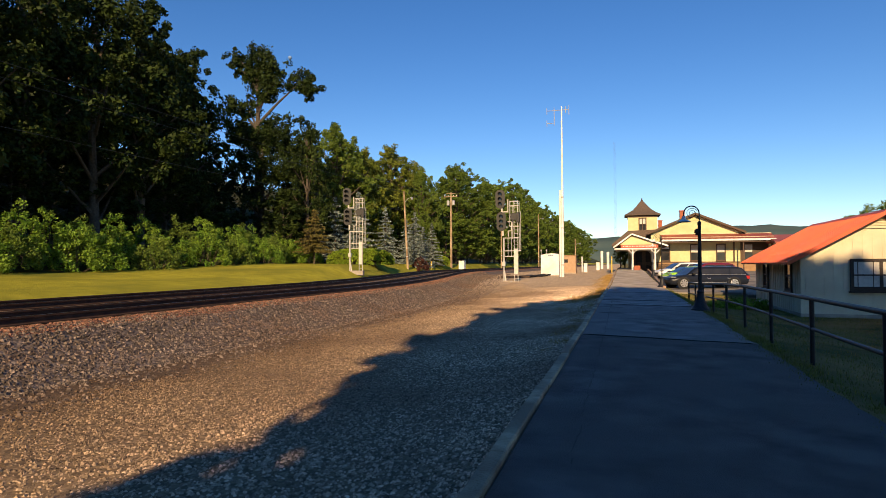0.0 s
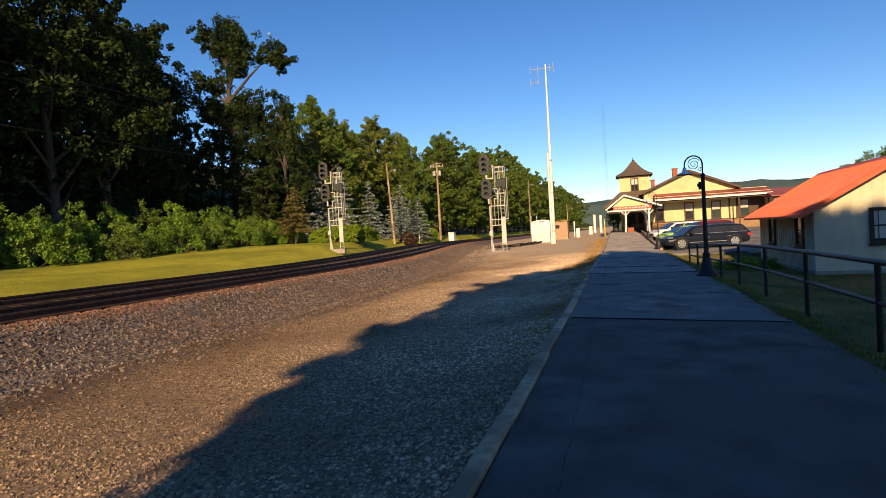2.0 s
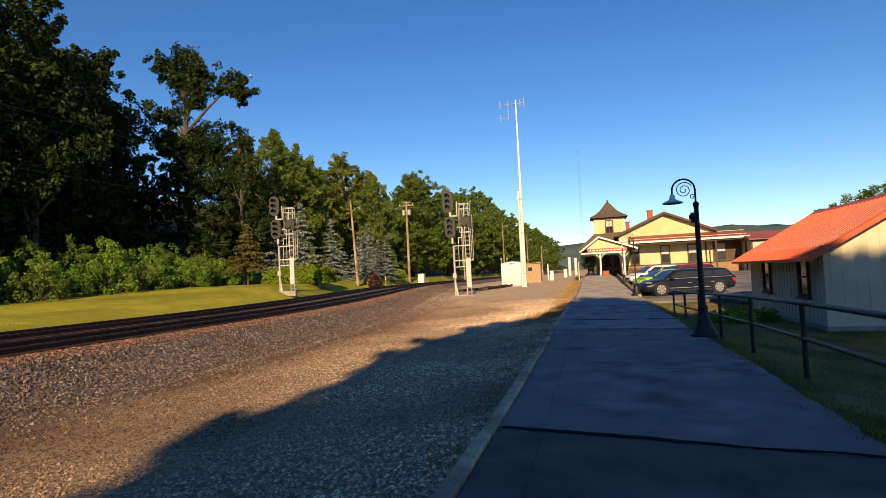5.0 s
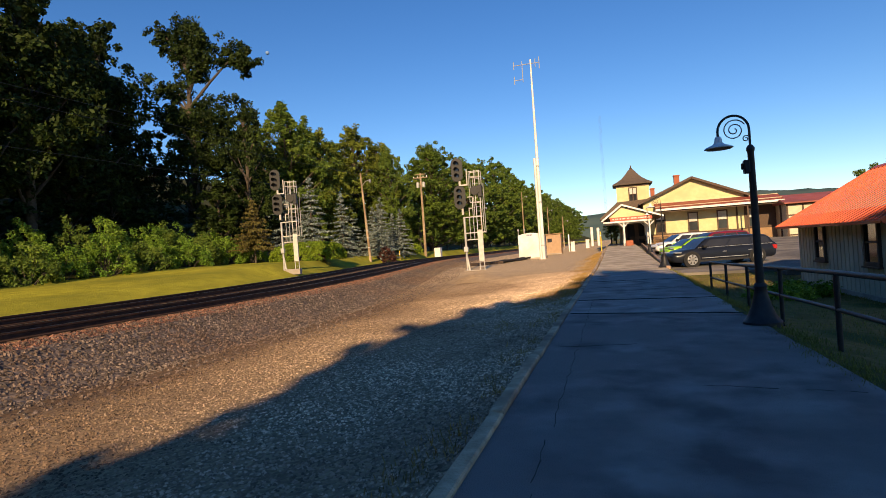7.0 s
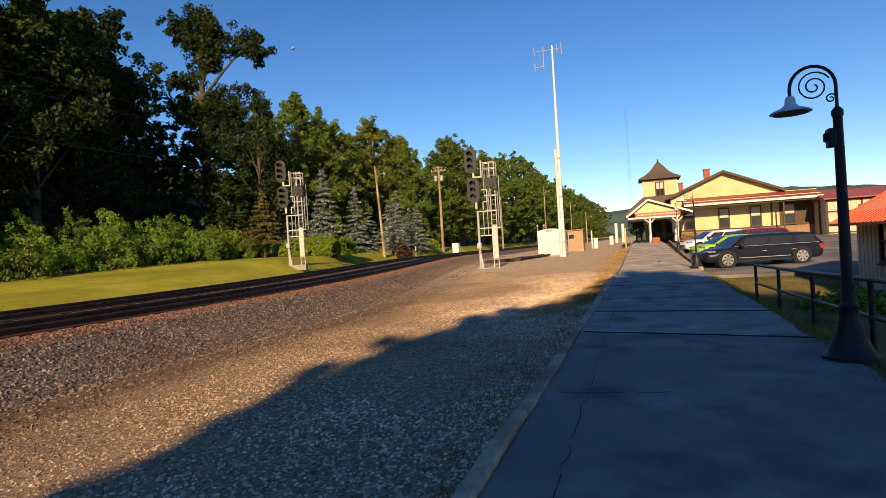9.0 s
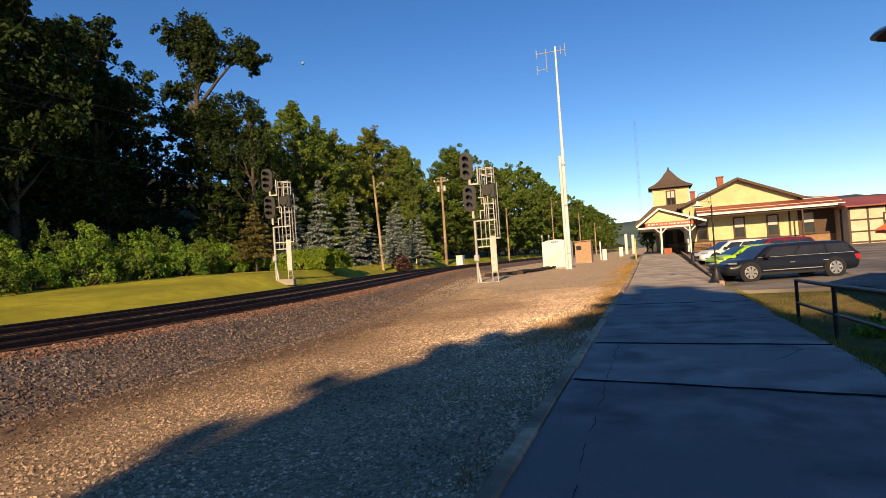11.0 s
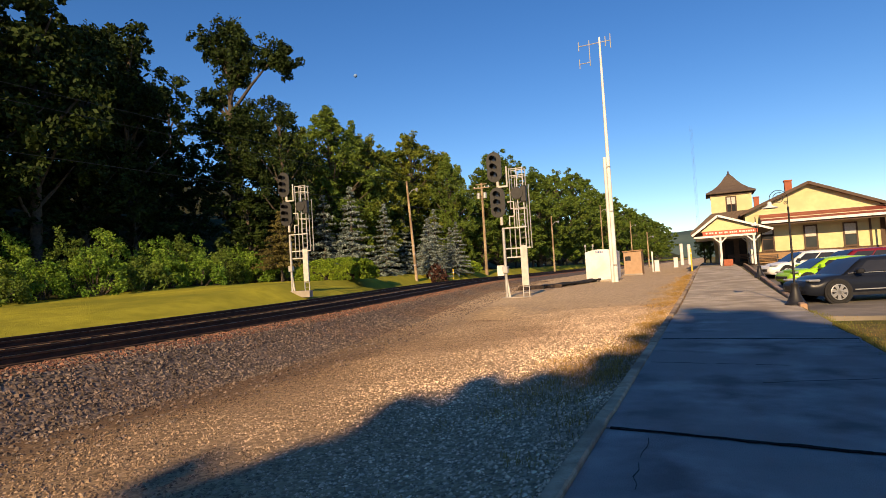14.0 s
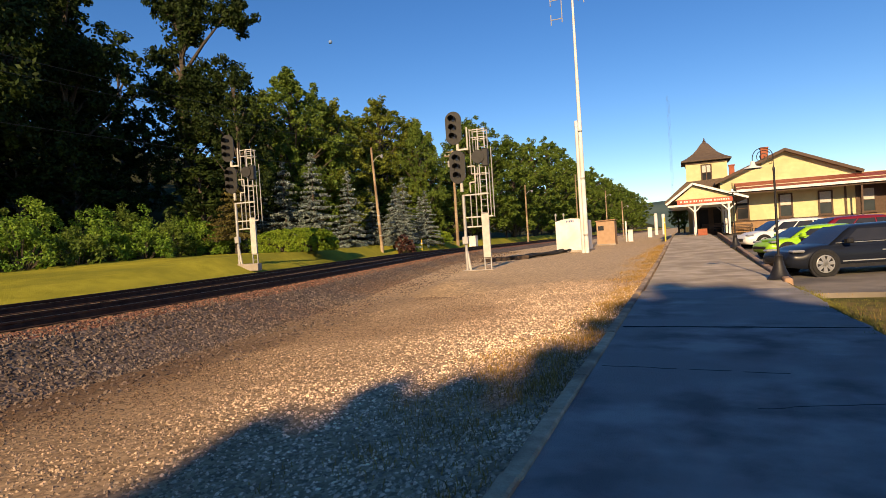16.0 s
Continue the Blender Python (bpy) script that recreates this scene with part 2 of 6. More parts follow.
TAN = mat("tan_panel", (0.28, 0.17, 0.085), (0.34, 0.21, 0.11), scale=3, rough=0.8)
BRICKRED = mat("brick", (0.30, 0.09, 0.045), (0.38, 0.12, 0.06), scale=8, rough=0.9, bump=0.5, bump_scale=25)
GLASS = mat("dark_glass", (0.02, 0.022, 0.026), (0.035, 0.036, 0.04), scale=1, rough=0.08, spec=0.45)
CURTAIN = mat("curtain", (0.50, 0.47, 0.42), (0.60, 0.57, 0.5), scale=9, rough=0.9)
BANNER = mat("red_banner", (0.50, 0.10, 0.06), (0.55, 0.13, 0.08), scale=3, rough=0.7)
LETTER = mat("banner_letters", (0.75, 0.70, 0.62), rough=0.7)
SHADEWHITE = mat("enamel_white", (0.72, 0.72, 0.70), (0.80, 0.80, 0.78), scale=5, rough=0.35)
POLEWOOD = mat("pole_wood", (0.32, 0.235, 0.14), (0.46, 0.35, 0.215), scale=5, rough=0.9, bump=0.6, third=(0.22, 0.155, 0.09), third_scale=0.8)
BARK = mat("bark", (0.055, 0.043, 0.032), (0.10, 0.08, 0.06), scale=6, rough=0.95, bump=0.9, bump_scale=12)
LEAF = mat("broad_leaves", (0.080, 0.130, 0.017), (0.145, 0.205, 0.026), scale=0.5, rough=0.65, vary=0.38, spec=0.3, sub=0.25)
# Leaf green lowered to put the woods' own shade into the colour.
LEAFSHADED = mat("shaded_leaves", (0.015, 0.029, 0.006), (0.036, 0.055, 0.010), scale=0.5, rough=0.65, vary=0.5, spec=0.15, sub=0.1)
LEAFGOLD = mat("olive_leaves", (0.115, 0.15, 0.018), (0.19, 0.215, 0.026), scale=0.4, rough=0.6, vary=0.4, spec=0.25, sub=0.25)
SHRUBLEAF = mat("shrub_leaves", (0.10, 0.20, 0.018), (0.19, 0.29, 0.03), scale=0.7, rough=0.6, vary=0.45, spec=0.3, sub=0.3)
HEDGELEAF = mat("hedge_leaves", (0.15, 0.235, 0.016), (0.23, 0.31, 0.026), scale=1.2, rough=0.6, vary=0.4, spec=0.25, sub=0.25)
REDLEAF = mat("copper_leaves", (0.065, 0.026, 0.018), (0.10, 0.04, 0.025), scale=1.2, rough=0.6, vary=0.4, sub=0.2)
SPRUCE = mat("blue_needles", (0.075, 0.105, 0.09), (0.30, 0.35, 0.32), scale=1.6, rough=0.7, vary=0.6, spec=0.2, sub=0.1)
SPRUCEBROWN = mat("bronze_needles", (0.10, 0.085, 0.022), (0.15, 0.125, 0.035), scale=0.8, rough=0.7, vary=0.4, spec=0.2, sub=0.1)
GREENBLADE = mat("green_blades", (0.16, 0.17, 0.03), (0.24, 0.21, 0.045), scale=2.0, rough=0.9, vary=0.4, sub=0.2)
WEED = mat("dry_weed", (0.46, 0.27, 0.065), (0.24, 0.16, 0.045), scale=3, rough=0.9, vary=0.4, sub=0.2)
# Hill woods with the blue of distance haze mixed into the colour.
HILL = mat("hazed_woods", (0.075, 0.115, 0.11), (0.11, 0.15, 0.13), scale=0.02, rough=1.0, third=(0.085, 0.125, 0.12), third_scale=0.006, spec=0.0, bump=0.5, bump_scale=0.05)
CONCRETE = mat("concrete", (0.34, 0.30, 0.25), (0.44, 0.39, 0.32), scale=4, rough=0.9, third=(0.30, 0.26, 0.21), third_scale=0.9, bump=0.3)
SHEDPAINT = mat("shed_paint", (0.36, 0.235, 0.14), (0.42, 0.28, 0.17), scale=3, rough=0.8)
TYRE = mat("tyre_rubber", (0.012, 0.012, 0.013), (0.02, 0.02, 0.02), scale=9, rough=0.85)
ALLOY = mat("alloy", (0.55, 0.54, 0.53), (0.62, 0.61, 0.60), scale=6, rough=0.35, metal=0.7)
LAMPGLASS = mat("headlamp_glass", (0.20, 0.21, 0.23), (0.32, 0.33, 0.35), scale=6, rough=0.12, spec=0.7)
REDLAMP = mat("tail_lamp", (0.35, 0.012, 0.012), (0.42, 0.02, 0.02), scale=6, rough=0.2, spec=0.7)
PLATE = mat("plate_bar", (0.55, 0.55, 0.5), rough=0.5)
YELLOWPOST = mat("yellow_marker", (0.70, 0.48, 0.04), (0.75, 0.52, 0.05), scale=4, rough=0.6)
BLUEINK = mat("blue_lettering", (0.10, 0.13, 0.28), rough=0.6)
# Moon with the sky's blue veil mixed into its colour.
MOON = mat("sky_tinted_moon", (0.16, 0.26, 0.46), (0.20, 0.31, 0.54), scale=0.05, rough=1.0)


def paint(name, c):
    dark = max(c) < 0.05
    m = mat(name, c, tuple(v * 1.1 for v in c), scale=2, rough=0.3, spec=0.18 if dark else 0.35)
    m.node_tree.nodes["Principled BSDF"].inputs["Coat Weight"].default_value = 0.08 if dark else 0.25
    return m


NAVY = paint("navy_car_paint", (0.012, 0.015, 0.024))
CARWHITE = paint("white_car_paint", (0.70, 0.70, 0.68))
LIME = paint("lime_car_paint", (0.30, 0.55, 0.02))
MAROON = paint("maroon_car_paint", (0.16, 0.012, 0.02))
CARBLACK = paint("black_car_paint", (0.014, 0.014, 0.016))


# ---- mesh building ----
class Geo:
    """Collects vertices and faces; out() makes one mesh object of them."""

    def __init__(self):
        self.v, self.f = [], []

    def add(self, vs, fs):
        k = len(self.v)
        self.v += [tuple(p) for p in vs]
        self.f += [tuple(i + k for i in q) for q in fs]
        return self

    def box(self, x0, x1, y0, y1, z0, z1):
        return self.add([(x0, y0, z0), (x1, y0, z0), (x1, y1, z0), (x0, y1, z0), (x0, y0, z1), (x1, y0, z1), (x1, y1, z1), (x0, y1, z1)],
                        [(3, 2, 1, 0), (4, 5, 6, 7), (0, 1, 5, 4), (1, 2, 6, 5), (2, 3, 7, 6), (3, 0, 4, 7)])

    def bar(self, a, b, w, h, up=(0, 0, 1)):
        """A beam from a to b of width w and height h."""
        a, b = Vector(a), Vector(b)
        d = (b - a).normalized()
        s = d.cross(Vector(up))
        s = s.normalized() if s.length > 1e-4 else Vector((1, 0, 0))
        u = s.cross(d)
        q = [s * (w / 2 * i) + u * (h / 2 * j) for i, j in ((-1, -1), (1, -1), (1, 1), (-1, 1))]
        return self.add([a + k for k in q] + [b + k for k in q],
                        [(0, 1, 2, 3), (7, 6, 5, 4), (0, 4, 5, 1), (1, 5, 6, 2), (2, 6, 7, 3), (3, 7, 4, 0)])

    def tube(self, pts, radii, n=8, caps=True):
        """A round limb through pts."""
        pts = [Vector(p) for p in pts]
        if not isinstance(radii, (list, tuple)):
            radii = [radii] * len(pts)
        k, rings = len(self.v), len(pts)
        side = None
        for i, p in enumerate(pts):
            d = (pts[min(i + 1, rings - 1)] - pts[max(i - 1, 0)]).normalized()
            if side is None:
                side = d.orthogonal().normalized()
            else:
                side = (side - d * side.dot(d)).normalized()
            o = d.cross(side)
            for j in range(n):
                a = 2 * math.pi * j / n
                self.v.append(tuple(p + (side * math.cos(a) + o * math.sin(a)) * radii[i]))
        for i in range(rings - 1):
            for j in range(n):
                j2 = (j + 1) % n
                self.f.append((k + i * n + j, k + i * n + j2, k + (i + 1) * n + j2, k + (i + 1) * n + j))
        if caps:
            self.f.append(tuple(k + j for j in reversed(range(n))))
            self.f.append(tuple(k + (rings - 1) * n + j for j in range(n)))
        return self

    def lathe(self, prof, n=16, at=(0, 0, 0)):
        """A turned shape from (radius, height) pairs."""
        return self.tube_z([(r, z + at[2]) for r, z in prof], n, at[0], at[1])

    def tube_z(self, prof, n, x, y):
        k = len(self.v)
        for r, z in prof:
            for j in range(n):
                a = 2 * math.pi * j / n
                self.v.append((x + r * math.cos(a), y + r * math.sin(a), z))
        for i in range(len(prof) - 1):
            for j in range(n):
                j2 = (j + 1) % n
                self.f.append((k + i * n + j, k + i * n + j2, k + (i + 1) * n + j2, k + (i + 1) * n + j))
        self.f.append(tuple(k + j for j in reversed(range(n))))
        self.f.append(tuple(k + (len(prof) - 1) * n + j for j in range(n)))
        return self

    def prism(self, poly, a, b, axis="y"):
        """A polygon extruded from a to b along an axis; poly holds the other two coordinates in order."""
        def put(p, t):
            return (p[0], t, p[1]) if axis == "y" else ((t, p[0], p[1]) if axis == "x" else (p[0], p[1], t))
        n = len(poly)
        vs = [put(p, a) for p in poly] + [put(p, b) for p in poly]
        return self.add(vs, [tuple(range(n)), tuple(reversed(range(n, 2 * n)))] +
                        [(i, n + i, n + (i + 1) % n, (i + 1) % n) for i in range(n)])

    def mesh(self, name, material, bevel=0.0, smooth=False):
        me = bpy.data.meshes.new(name)
        me.from_pydata(self.v, [], self.f)
        bm = bmesh.new()
        bm.from_mesh(me)
        bmesh.ops.recalc_face_normals(bm, faces=bm.faces)
        if bevel:
            bmesh.ops.bevel(bm, geom=[e for e in bm.edges if e.is_manifold and e.calc_face_angle(0) > 0.5], offset=bevel, segments=1, affect="EDGES")
        if smooth:
            for f in bm.faces:
                f.smooth = True
        bm.to_mesh(me)
        bm.free()
        me.materials.append(material)
        if smooth:
            me.set_sharp_from_angle(angle=radians(40))
        return me

    def out(self, name, material, parent=None, label="", bevel=0.0, smooth=False, at=None):
        ob = new(name, self.mesh(name, material, bevel, smooth))
        if parent:
            ob.parent = parent
        if at:
            ob.location = at
        if label:
            ob["label"] = label
        return ob


def raw(name, verts, faces, material, parent=None, smooth=False):
    """A large mesh straight from arrays."""
    me = bpy.data.meshes.new(name)
    me.from_pydata(verts, [], faces)
    if smooth:
        me.polygons.foreach_set("use_smooth", [True] * len(me.polygons))
    me.materials.append(material)
    ob = new(name, me)
    if parent:
        ob.parent = parent
    return ob


def thing(name, at, label, category, group="", kind="", turn=0):
    ob = new(name)
    ob.matrix_world = pose(*at, 0, 0, turn)
    return tagged(ob, label, category, group, kind)


# ---- the lie of the land ----
def ramp01(a, b, t):
    t = min(1, max(0, (t - a) / (b - a)))
    return t * t * (3 - 2 * t)


def rise(y):
    return 0.6 * ramp01(36, 84, y)


def near_rail(y):
    """Where the nearer track's nearer rail runs."""
    return -13.1 - 7.0 * ramp01(25, 83, y)


def bed(y):
    """Height of the sleepers' tops."""
    return 0.22 + 0.18 * ramp01(30, 70, y)


def wobble(x, y, s, a):
    return a * noise.noise(Vector((x * s, y * s, 3.1)))


KERB_X = -2.62
EDGE_X = 0.42

DARKSTEEL = mat("dark_steel", (0.07, 0.08, 0.10), (0.10, 0.11, 0.13), scale=1, rough=0.8)


def ground_columns(y):
    n, b, r = near_rail(y), bed(y), rise(y)
    up = ramp01(32, 54, y)
    toe = n + 2.9
    zf = -0.10 - 0.25 * ramp01(18, 31, y) + r
    lot = 0.27 * ramp01(33, 41, y)
    cols = [(-1800, 60, 2, 0), (-500, 75, 2, 0), (-150, 34, 2, 0), (-90, 20, 2, 0), (-62, 9.5, 2, 0), (-50, 4.6, 2, 0), (-42, 2.0, 2, 0)]
    for k in range(6):
        t = k / 6
        cols.append((-36.5 + t * (n - 7.7 + 36.5), 0.95 - t * 0.62 + up * (0.55 + 0.42 * t), 1, 0.06))
    cols += [(n - 7.7, b - 0.10, 3, 0.03), (n - 6.9, b - 0.06, 4, 0.02), (n - 3.2, b - 0.09, 4, 0.02), (n + 0.14, b - 0.05, 4, 0.01), (n + 0.42, b + 0.012, 4, 0.012), (n + 0.78, b + 0.015, 4, 0.015), (n + 1.15, b - 0.07, 3, 0.05),
             (n + 1.7, b - 0.34, 3, 0.08), (n + 2.3, b - 0.52 + 0.12 * up, 3, 0.08)]
    for k in range(9):
        t = k / 9
        cols.append((toe + t * (KERB_X - 1.4 - toe), -0.46 + 0.17 * t + up * (0.52 - 0.2 * t), 0, 0.05))
    cols += [(KERB_X - 1.4, -0.27 + 0.34 * up, 0, 0.03), (KERB_X - 0.7, -0.18 + 0.3 * up, 0, 0.02), (KERB_X - 0.09, -0.06 + r, 5, 0.0), (KERB_X + 0.2, -0.14 + r, 5, 0),
             (EDGE_X - 0.3, -0.14 + r, 5, 0), (EDGE_X + 0.02, -0.012 + r, 5, 0.0), (0.95, zf, 5, 0.03), (2.2, (zf + -0.58 + r + lot) / 2, 5, 0.04),
             (4.5, -0.60 + r + lot, 5, 0.03), (12, -0.62 + r + lot, 5, 0.05), (40, -0.65 + r + lot, 6, 0), (150, -1.5, 6, 0), (600, -3, 6, 0), (1800, -5, 6, 0)]
    return cols


def build_ground():
    ys = [-2000, -700, -250, -100, -50, -30] + list(range(-20, 66)) + list(range(66, 132, 4)) + [150, 190, 260, 380, 600, 1000, 2500]
    verts, faces, mi, prev = [], [], [], None
    for i, y in enumerate(ys):
        cols = ground_columns(y)
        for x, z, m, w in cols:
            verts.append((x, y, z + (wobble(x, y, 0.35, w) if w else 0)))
        if i:
            c = len(cols)
            for j in range(c - 1):
                a = (i - 1) * c + j
                faces.append((a, a + 1, a + c + 1, a + c))
                mi.append(cols[j][2])
    me = bpy.data.meshes.new("ground")
    me.from_pydata(verts, [], faces)
    for m in (GRAVEL, GRASS, FOREST, BALLAST, RUSTBED, DRYGRASS, MEADOW):
        me.materials.append(m)
    me.polygons.foreach_set("material_index", mi)
    me.polygons.foreach_set("use_smooth", [True] * len(mi))
    return tagged(new("ground", me), "gravel yard, mown verge and wooded bank", "ground", kind="structure")


build_ground()


def ground_z(x, y):
    cols = ground_columns(y)
    for (x0, z0, _, w0), (x1, z1, _, w1) in zip(cols, cols[1:]):
        if x0 <= x <= x1:
            t = (x - x0) / (x1 - x0)
            return z0 + (z1 - z0) * t + wobble(x, y, 0.35, w0 + (w1 - w0) * t)
    return 0.0


def sheet(x0, x1, ys, top, thick, name, material, parent):
    g = Geo()
    for i, y in enumerate(ys):
        g.v += [(x0, y, top(y)), (x1, y, top(y)), (x1, y, top(y) - thick), (x0, y, top(y) - thick)]
        if i:
            k = 4 * i
            for a in range(4):
                g.f.append((k - 4 + a, k - 4 + (a + 1) % 4, k + (a + 1) % 4, k + a))
    g.f += [(0, 1, 2, 3), tuple(len(g.v) - k for k in (1, 2, 3, 4))]
    return g.out(name, material, parent)


# ---- platform ----
platform = thing("platform", (0, 0, 0), "dark asphalt station platform with tarred cross joints", "platform", kind="structure")
SEAMS = [(-16.0, 0.0), (-6.0, 0.0), (3.0, -0.1), (16.05, -0.23), (24.95, -0.2), (27.45, -0.13), (33.4, -0.02), (38.4, 0.0)]


def slab(a, b, x0, x1, lift, material):
    """A paved panel between two joints (y at the kerb, skew a metre)."""
    g, n = Geo(), 40
    for i in range(n):
        t = i / (n - 1)
        xe = x1 - max(0.0, 0.10 * noise.noise(Vector((0, (a[0] + (b[0] - a[0]) * t) * 0.5, 7.3))) + random.uniform(-0.02, 0.035))
        for x, d in ((x0, 0), (xe, 0), (xe, 0.09), (x0, 0.09)):
            ya, yb = a[0] + a[1] * (x - x0) + 0.022, b[0] + b[1] * (x - x0) - 0.022
            y = ya + (yb - ya) * t
            g.v.append((x, y, rise(y) + lift - d))
        if i:
            k = 4 * i
            g.f += [(k - 4 + q, k - 4 + (q + 1) % 4, k + (q + 1) % 4, k + q) for q in range(4)]
    g.f += [(0, 1, 2, 3), tuple(len(g.v) - k for k in (1, 2, 3, 4))]
    g.out("asphalt_slab", material, platform)


for (a, b), m in zip(zip(SEAMS, SEAMS[1:]), (DARKASPHALT, DARKASPHALT, DARKASPHALT, ASPHALT, PALEASPHALT, PALEASPHALT, PALEASPHALT)):
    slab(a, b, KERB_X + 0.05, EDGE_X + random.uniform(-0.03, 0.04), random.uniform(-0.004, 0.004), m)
sheet(KERB_X + 0.09, EDGE_X - 0.05, np.linspace(-16, 38.4, 40), lambda y: rise(y) - 0.022, 0.06, "tar_joint", TAR, platform)
for a, b in zip(range(38, 104, 6), range(44, 110, 6)):
    sheet(KERB_X + 0.085, 0.40, np.linspace(max(a, 38.42) + 0.002, b - 0.002, 4), rise, 0.1, "pavement_slab", OLDWALK, platform)
for ys, skew in SEAMS[1:-1]:
    g, x, o, w = Geo(), KERB_X + 0.09, 0.0, 0.05
    while x < EDGE_X - 0.05:
        o2 = max(-0.06, min(0.06, o + random.uniform(-0.014, 0.014)))
        w = max(0.022, min(0.075, w + random.uniform(-0.014, 0.014)))
        x2 = min(x + 0.07, EDGE_X - 0.02)
        ya, yb = ys + skew * (x - KERB_X) + o, ys + skew * (x2 - KERB_X) + o2
        g.bar((x, ya, 0.0045 + rise(ys)), (x2 + 0.01, yb, 0.0045 + rise(ys)), w, 0.008)
        x, o = x2, o2
    g.out("tar_seal", TAR, platform)
crack_rng = random.Random(9)


def crack(x0, y0, dx, dy, n, w):
    """A wandering hairline over the asphalt."""
    g, x, y = Geo(), x0, y0
    for i in range(n):
        x2, y2 = x0 + dx * (i + 1) + crack_rng.uniform(-0.02, 0.02), y0 + dy * (i + 1) + crack_rng.uniform(-0.02, 0.02)
        if crack_rng.random() < 0.8:
            g.bar((x, y, rise(y) + 0.0045), (x2, y2, rise(y2) + 0.0045), w * crack_rng.uniform(0.5, 1.4), 0.003)
        x, y = x2, y2
    g.out("crack", CRACK, platform)


crack(-2.12, 8.4, -0.0006, 0.13, 56, 0.0045)
crack(-2.14, 16.3, -0.0006, 0.13, 84, 0.0050)
crack(-1.2, 29.6, 0.09, 0.03, 16, 0.0060)
crack(-0.9, 19.2, 0.10, -0.02, 12, 0.0050)
crack(-0.4, 26.0, 0.05, 0.09, 9, 0.0060)
crack(-2.4, 21.3, 0.11, 0.015, 9, 0.0050)
crack(-2.5, 30.9, 0.12, -0.01, 14, 0.0060)

kerb = thing("platform_kerb", (0, 0, 0), "weathered grey timber kerb along the platform", "kerb", kind="structure")
y = -16.0
while y < 84:
    ln = 2.44
    g = Geo()
    dx, dz = random.uniform(-0.014, 0.014), random.uniform(-0.009, 0.011)
    z0, z1 = rise(y), rise(y + ln)
    g.bar((KERB_X - 0.02 + dx, y + 0.006, z0 - 0.036 + dz), (KERB_X - 0.02 + dx + random.uniform(-0.012, 0.012), y + ln - 0.006, z1 - 0.036 + dz), 0.125, 0.145)
    g.out("timber", TIMBER, kerb, bevel=0.014)
    y += ln

lot = thing("parking_lot", (0, 0, 0), "worn grey asphalt parking lot beside the station", "parking lot", kind="structure")
sheet(0.52, 60, np.linspace(39.4, 86, 20), lambda y: rise(y) - 0.24, 0.15, "lot_surface", LOT, lot)
sheet(4.4, 60, np.linspace(37.6, 39.39, 4), lambda y: rise(y) - 0.25, 0.15, "drive_apron", LOT, lot)
lot_kerb = thing("lot_kerb", (0, 0, 0), "brownish painted concrete kerb of the parking lot", "kerb", kind="structure")
y = 39.6
while y < 80:
    g = Geo()
    g.bar((0.46 + 0.016 * (y - 39.6), y, rise(y) - 0.09), (0.46 + 0.016 * (y - 36.6), y + 2.98, rise(y + 3) - 0.09), 0.17, 0.34)
    g.out("kerb_stone", KERBCLAY, lot_kerb, bevel=0.025)
    y += 3.0


# ---- the two tracks ----
def track(offset, name, label):
    t = thing(name, (0, 0, 0), label, "railway track", group="main line tracks")
    for side in (0, -1.505):
        ys = list(np.arange(-30, 130, 2.0)) + [140, 160, 190, 240, 320, 450]
        prof = [(-0.075, 0), (0.075, 0), (0.075, 0.018), (0.012, 0.035), (0.012, 0.125), (0.037, 0.135), (0.037, 0.172), (-0.037, 0.172), (-0.037, 0.135), (-0.012, 0.125), (-0.012, 0.035), (-0.075, 0.018)]
        g, n = Geo(), len(prof)
        for i, y in enumerate(ys):
            x, z = near_rail(y) + offset + side, bed(y) + 0.012
            g.v += [(x + a, y, z + b) for a, b in prof]
            if i:
                k = n * i
                g.f += [(k - n + a, k - n + (a + 1) % n, k + (a + 1) % n, k + a) for a in range(n)]
        rail = g.out("rail", RAILRUST, t, "rusty steel rail with a polished head")
        h = Geo()
        for i, y in enumerate(ys):
            x, z = near_rail(y) + offset + side, bed(y) + 0.012 + 0.174
            h.v += [(x - 0.03, y, z), (x + 0.03, y, z)]
            if i:
                k = 2 * i
                h.f.append((k - 2, k - 1, k + 1, k))
        h.out("rail_head", RAILTOP, rail)
    tie = Geo().box(-1.3, 1.3, -0.115, 0.115, -0.17, 0.0).mesh("sleeper", TIE, bevel=0.012)
    plate = Geo().box(-0.13, 0.13, -0.09, 0.09, 0, 0.018)
    rest, y, i = Geo(), 2.0, 0
    while y < 300:
        x = near_rail(y) + offset - 0.75 + random.uniform(-0.05, 0.05)
        z = bed(y) + random.uniform(-0.012, 0.004)
        if y < 92:
            o = new("sleeper", tie)
            o.parent = t
            o.matrix_local = pose(x, y, z, 0, 0, random.uniform(-1.5, 1.5))
        else:
            rest.box(x - 1.3, x + 1.3, y - 0.115, y + 0.115, z - 0.17, z)
        y += 0.56
        i += 1
    tagged(rest.out("far_sleeper", TIE, t), kind="stuff")
    return t


track(0.0, "railway_track", "rusty railway track on wooden sleepers beside the yard")
track(-3.95, "railway_track", "rusty railway track on wooden sleepers along the lawn")


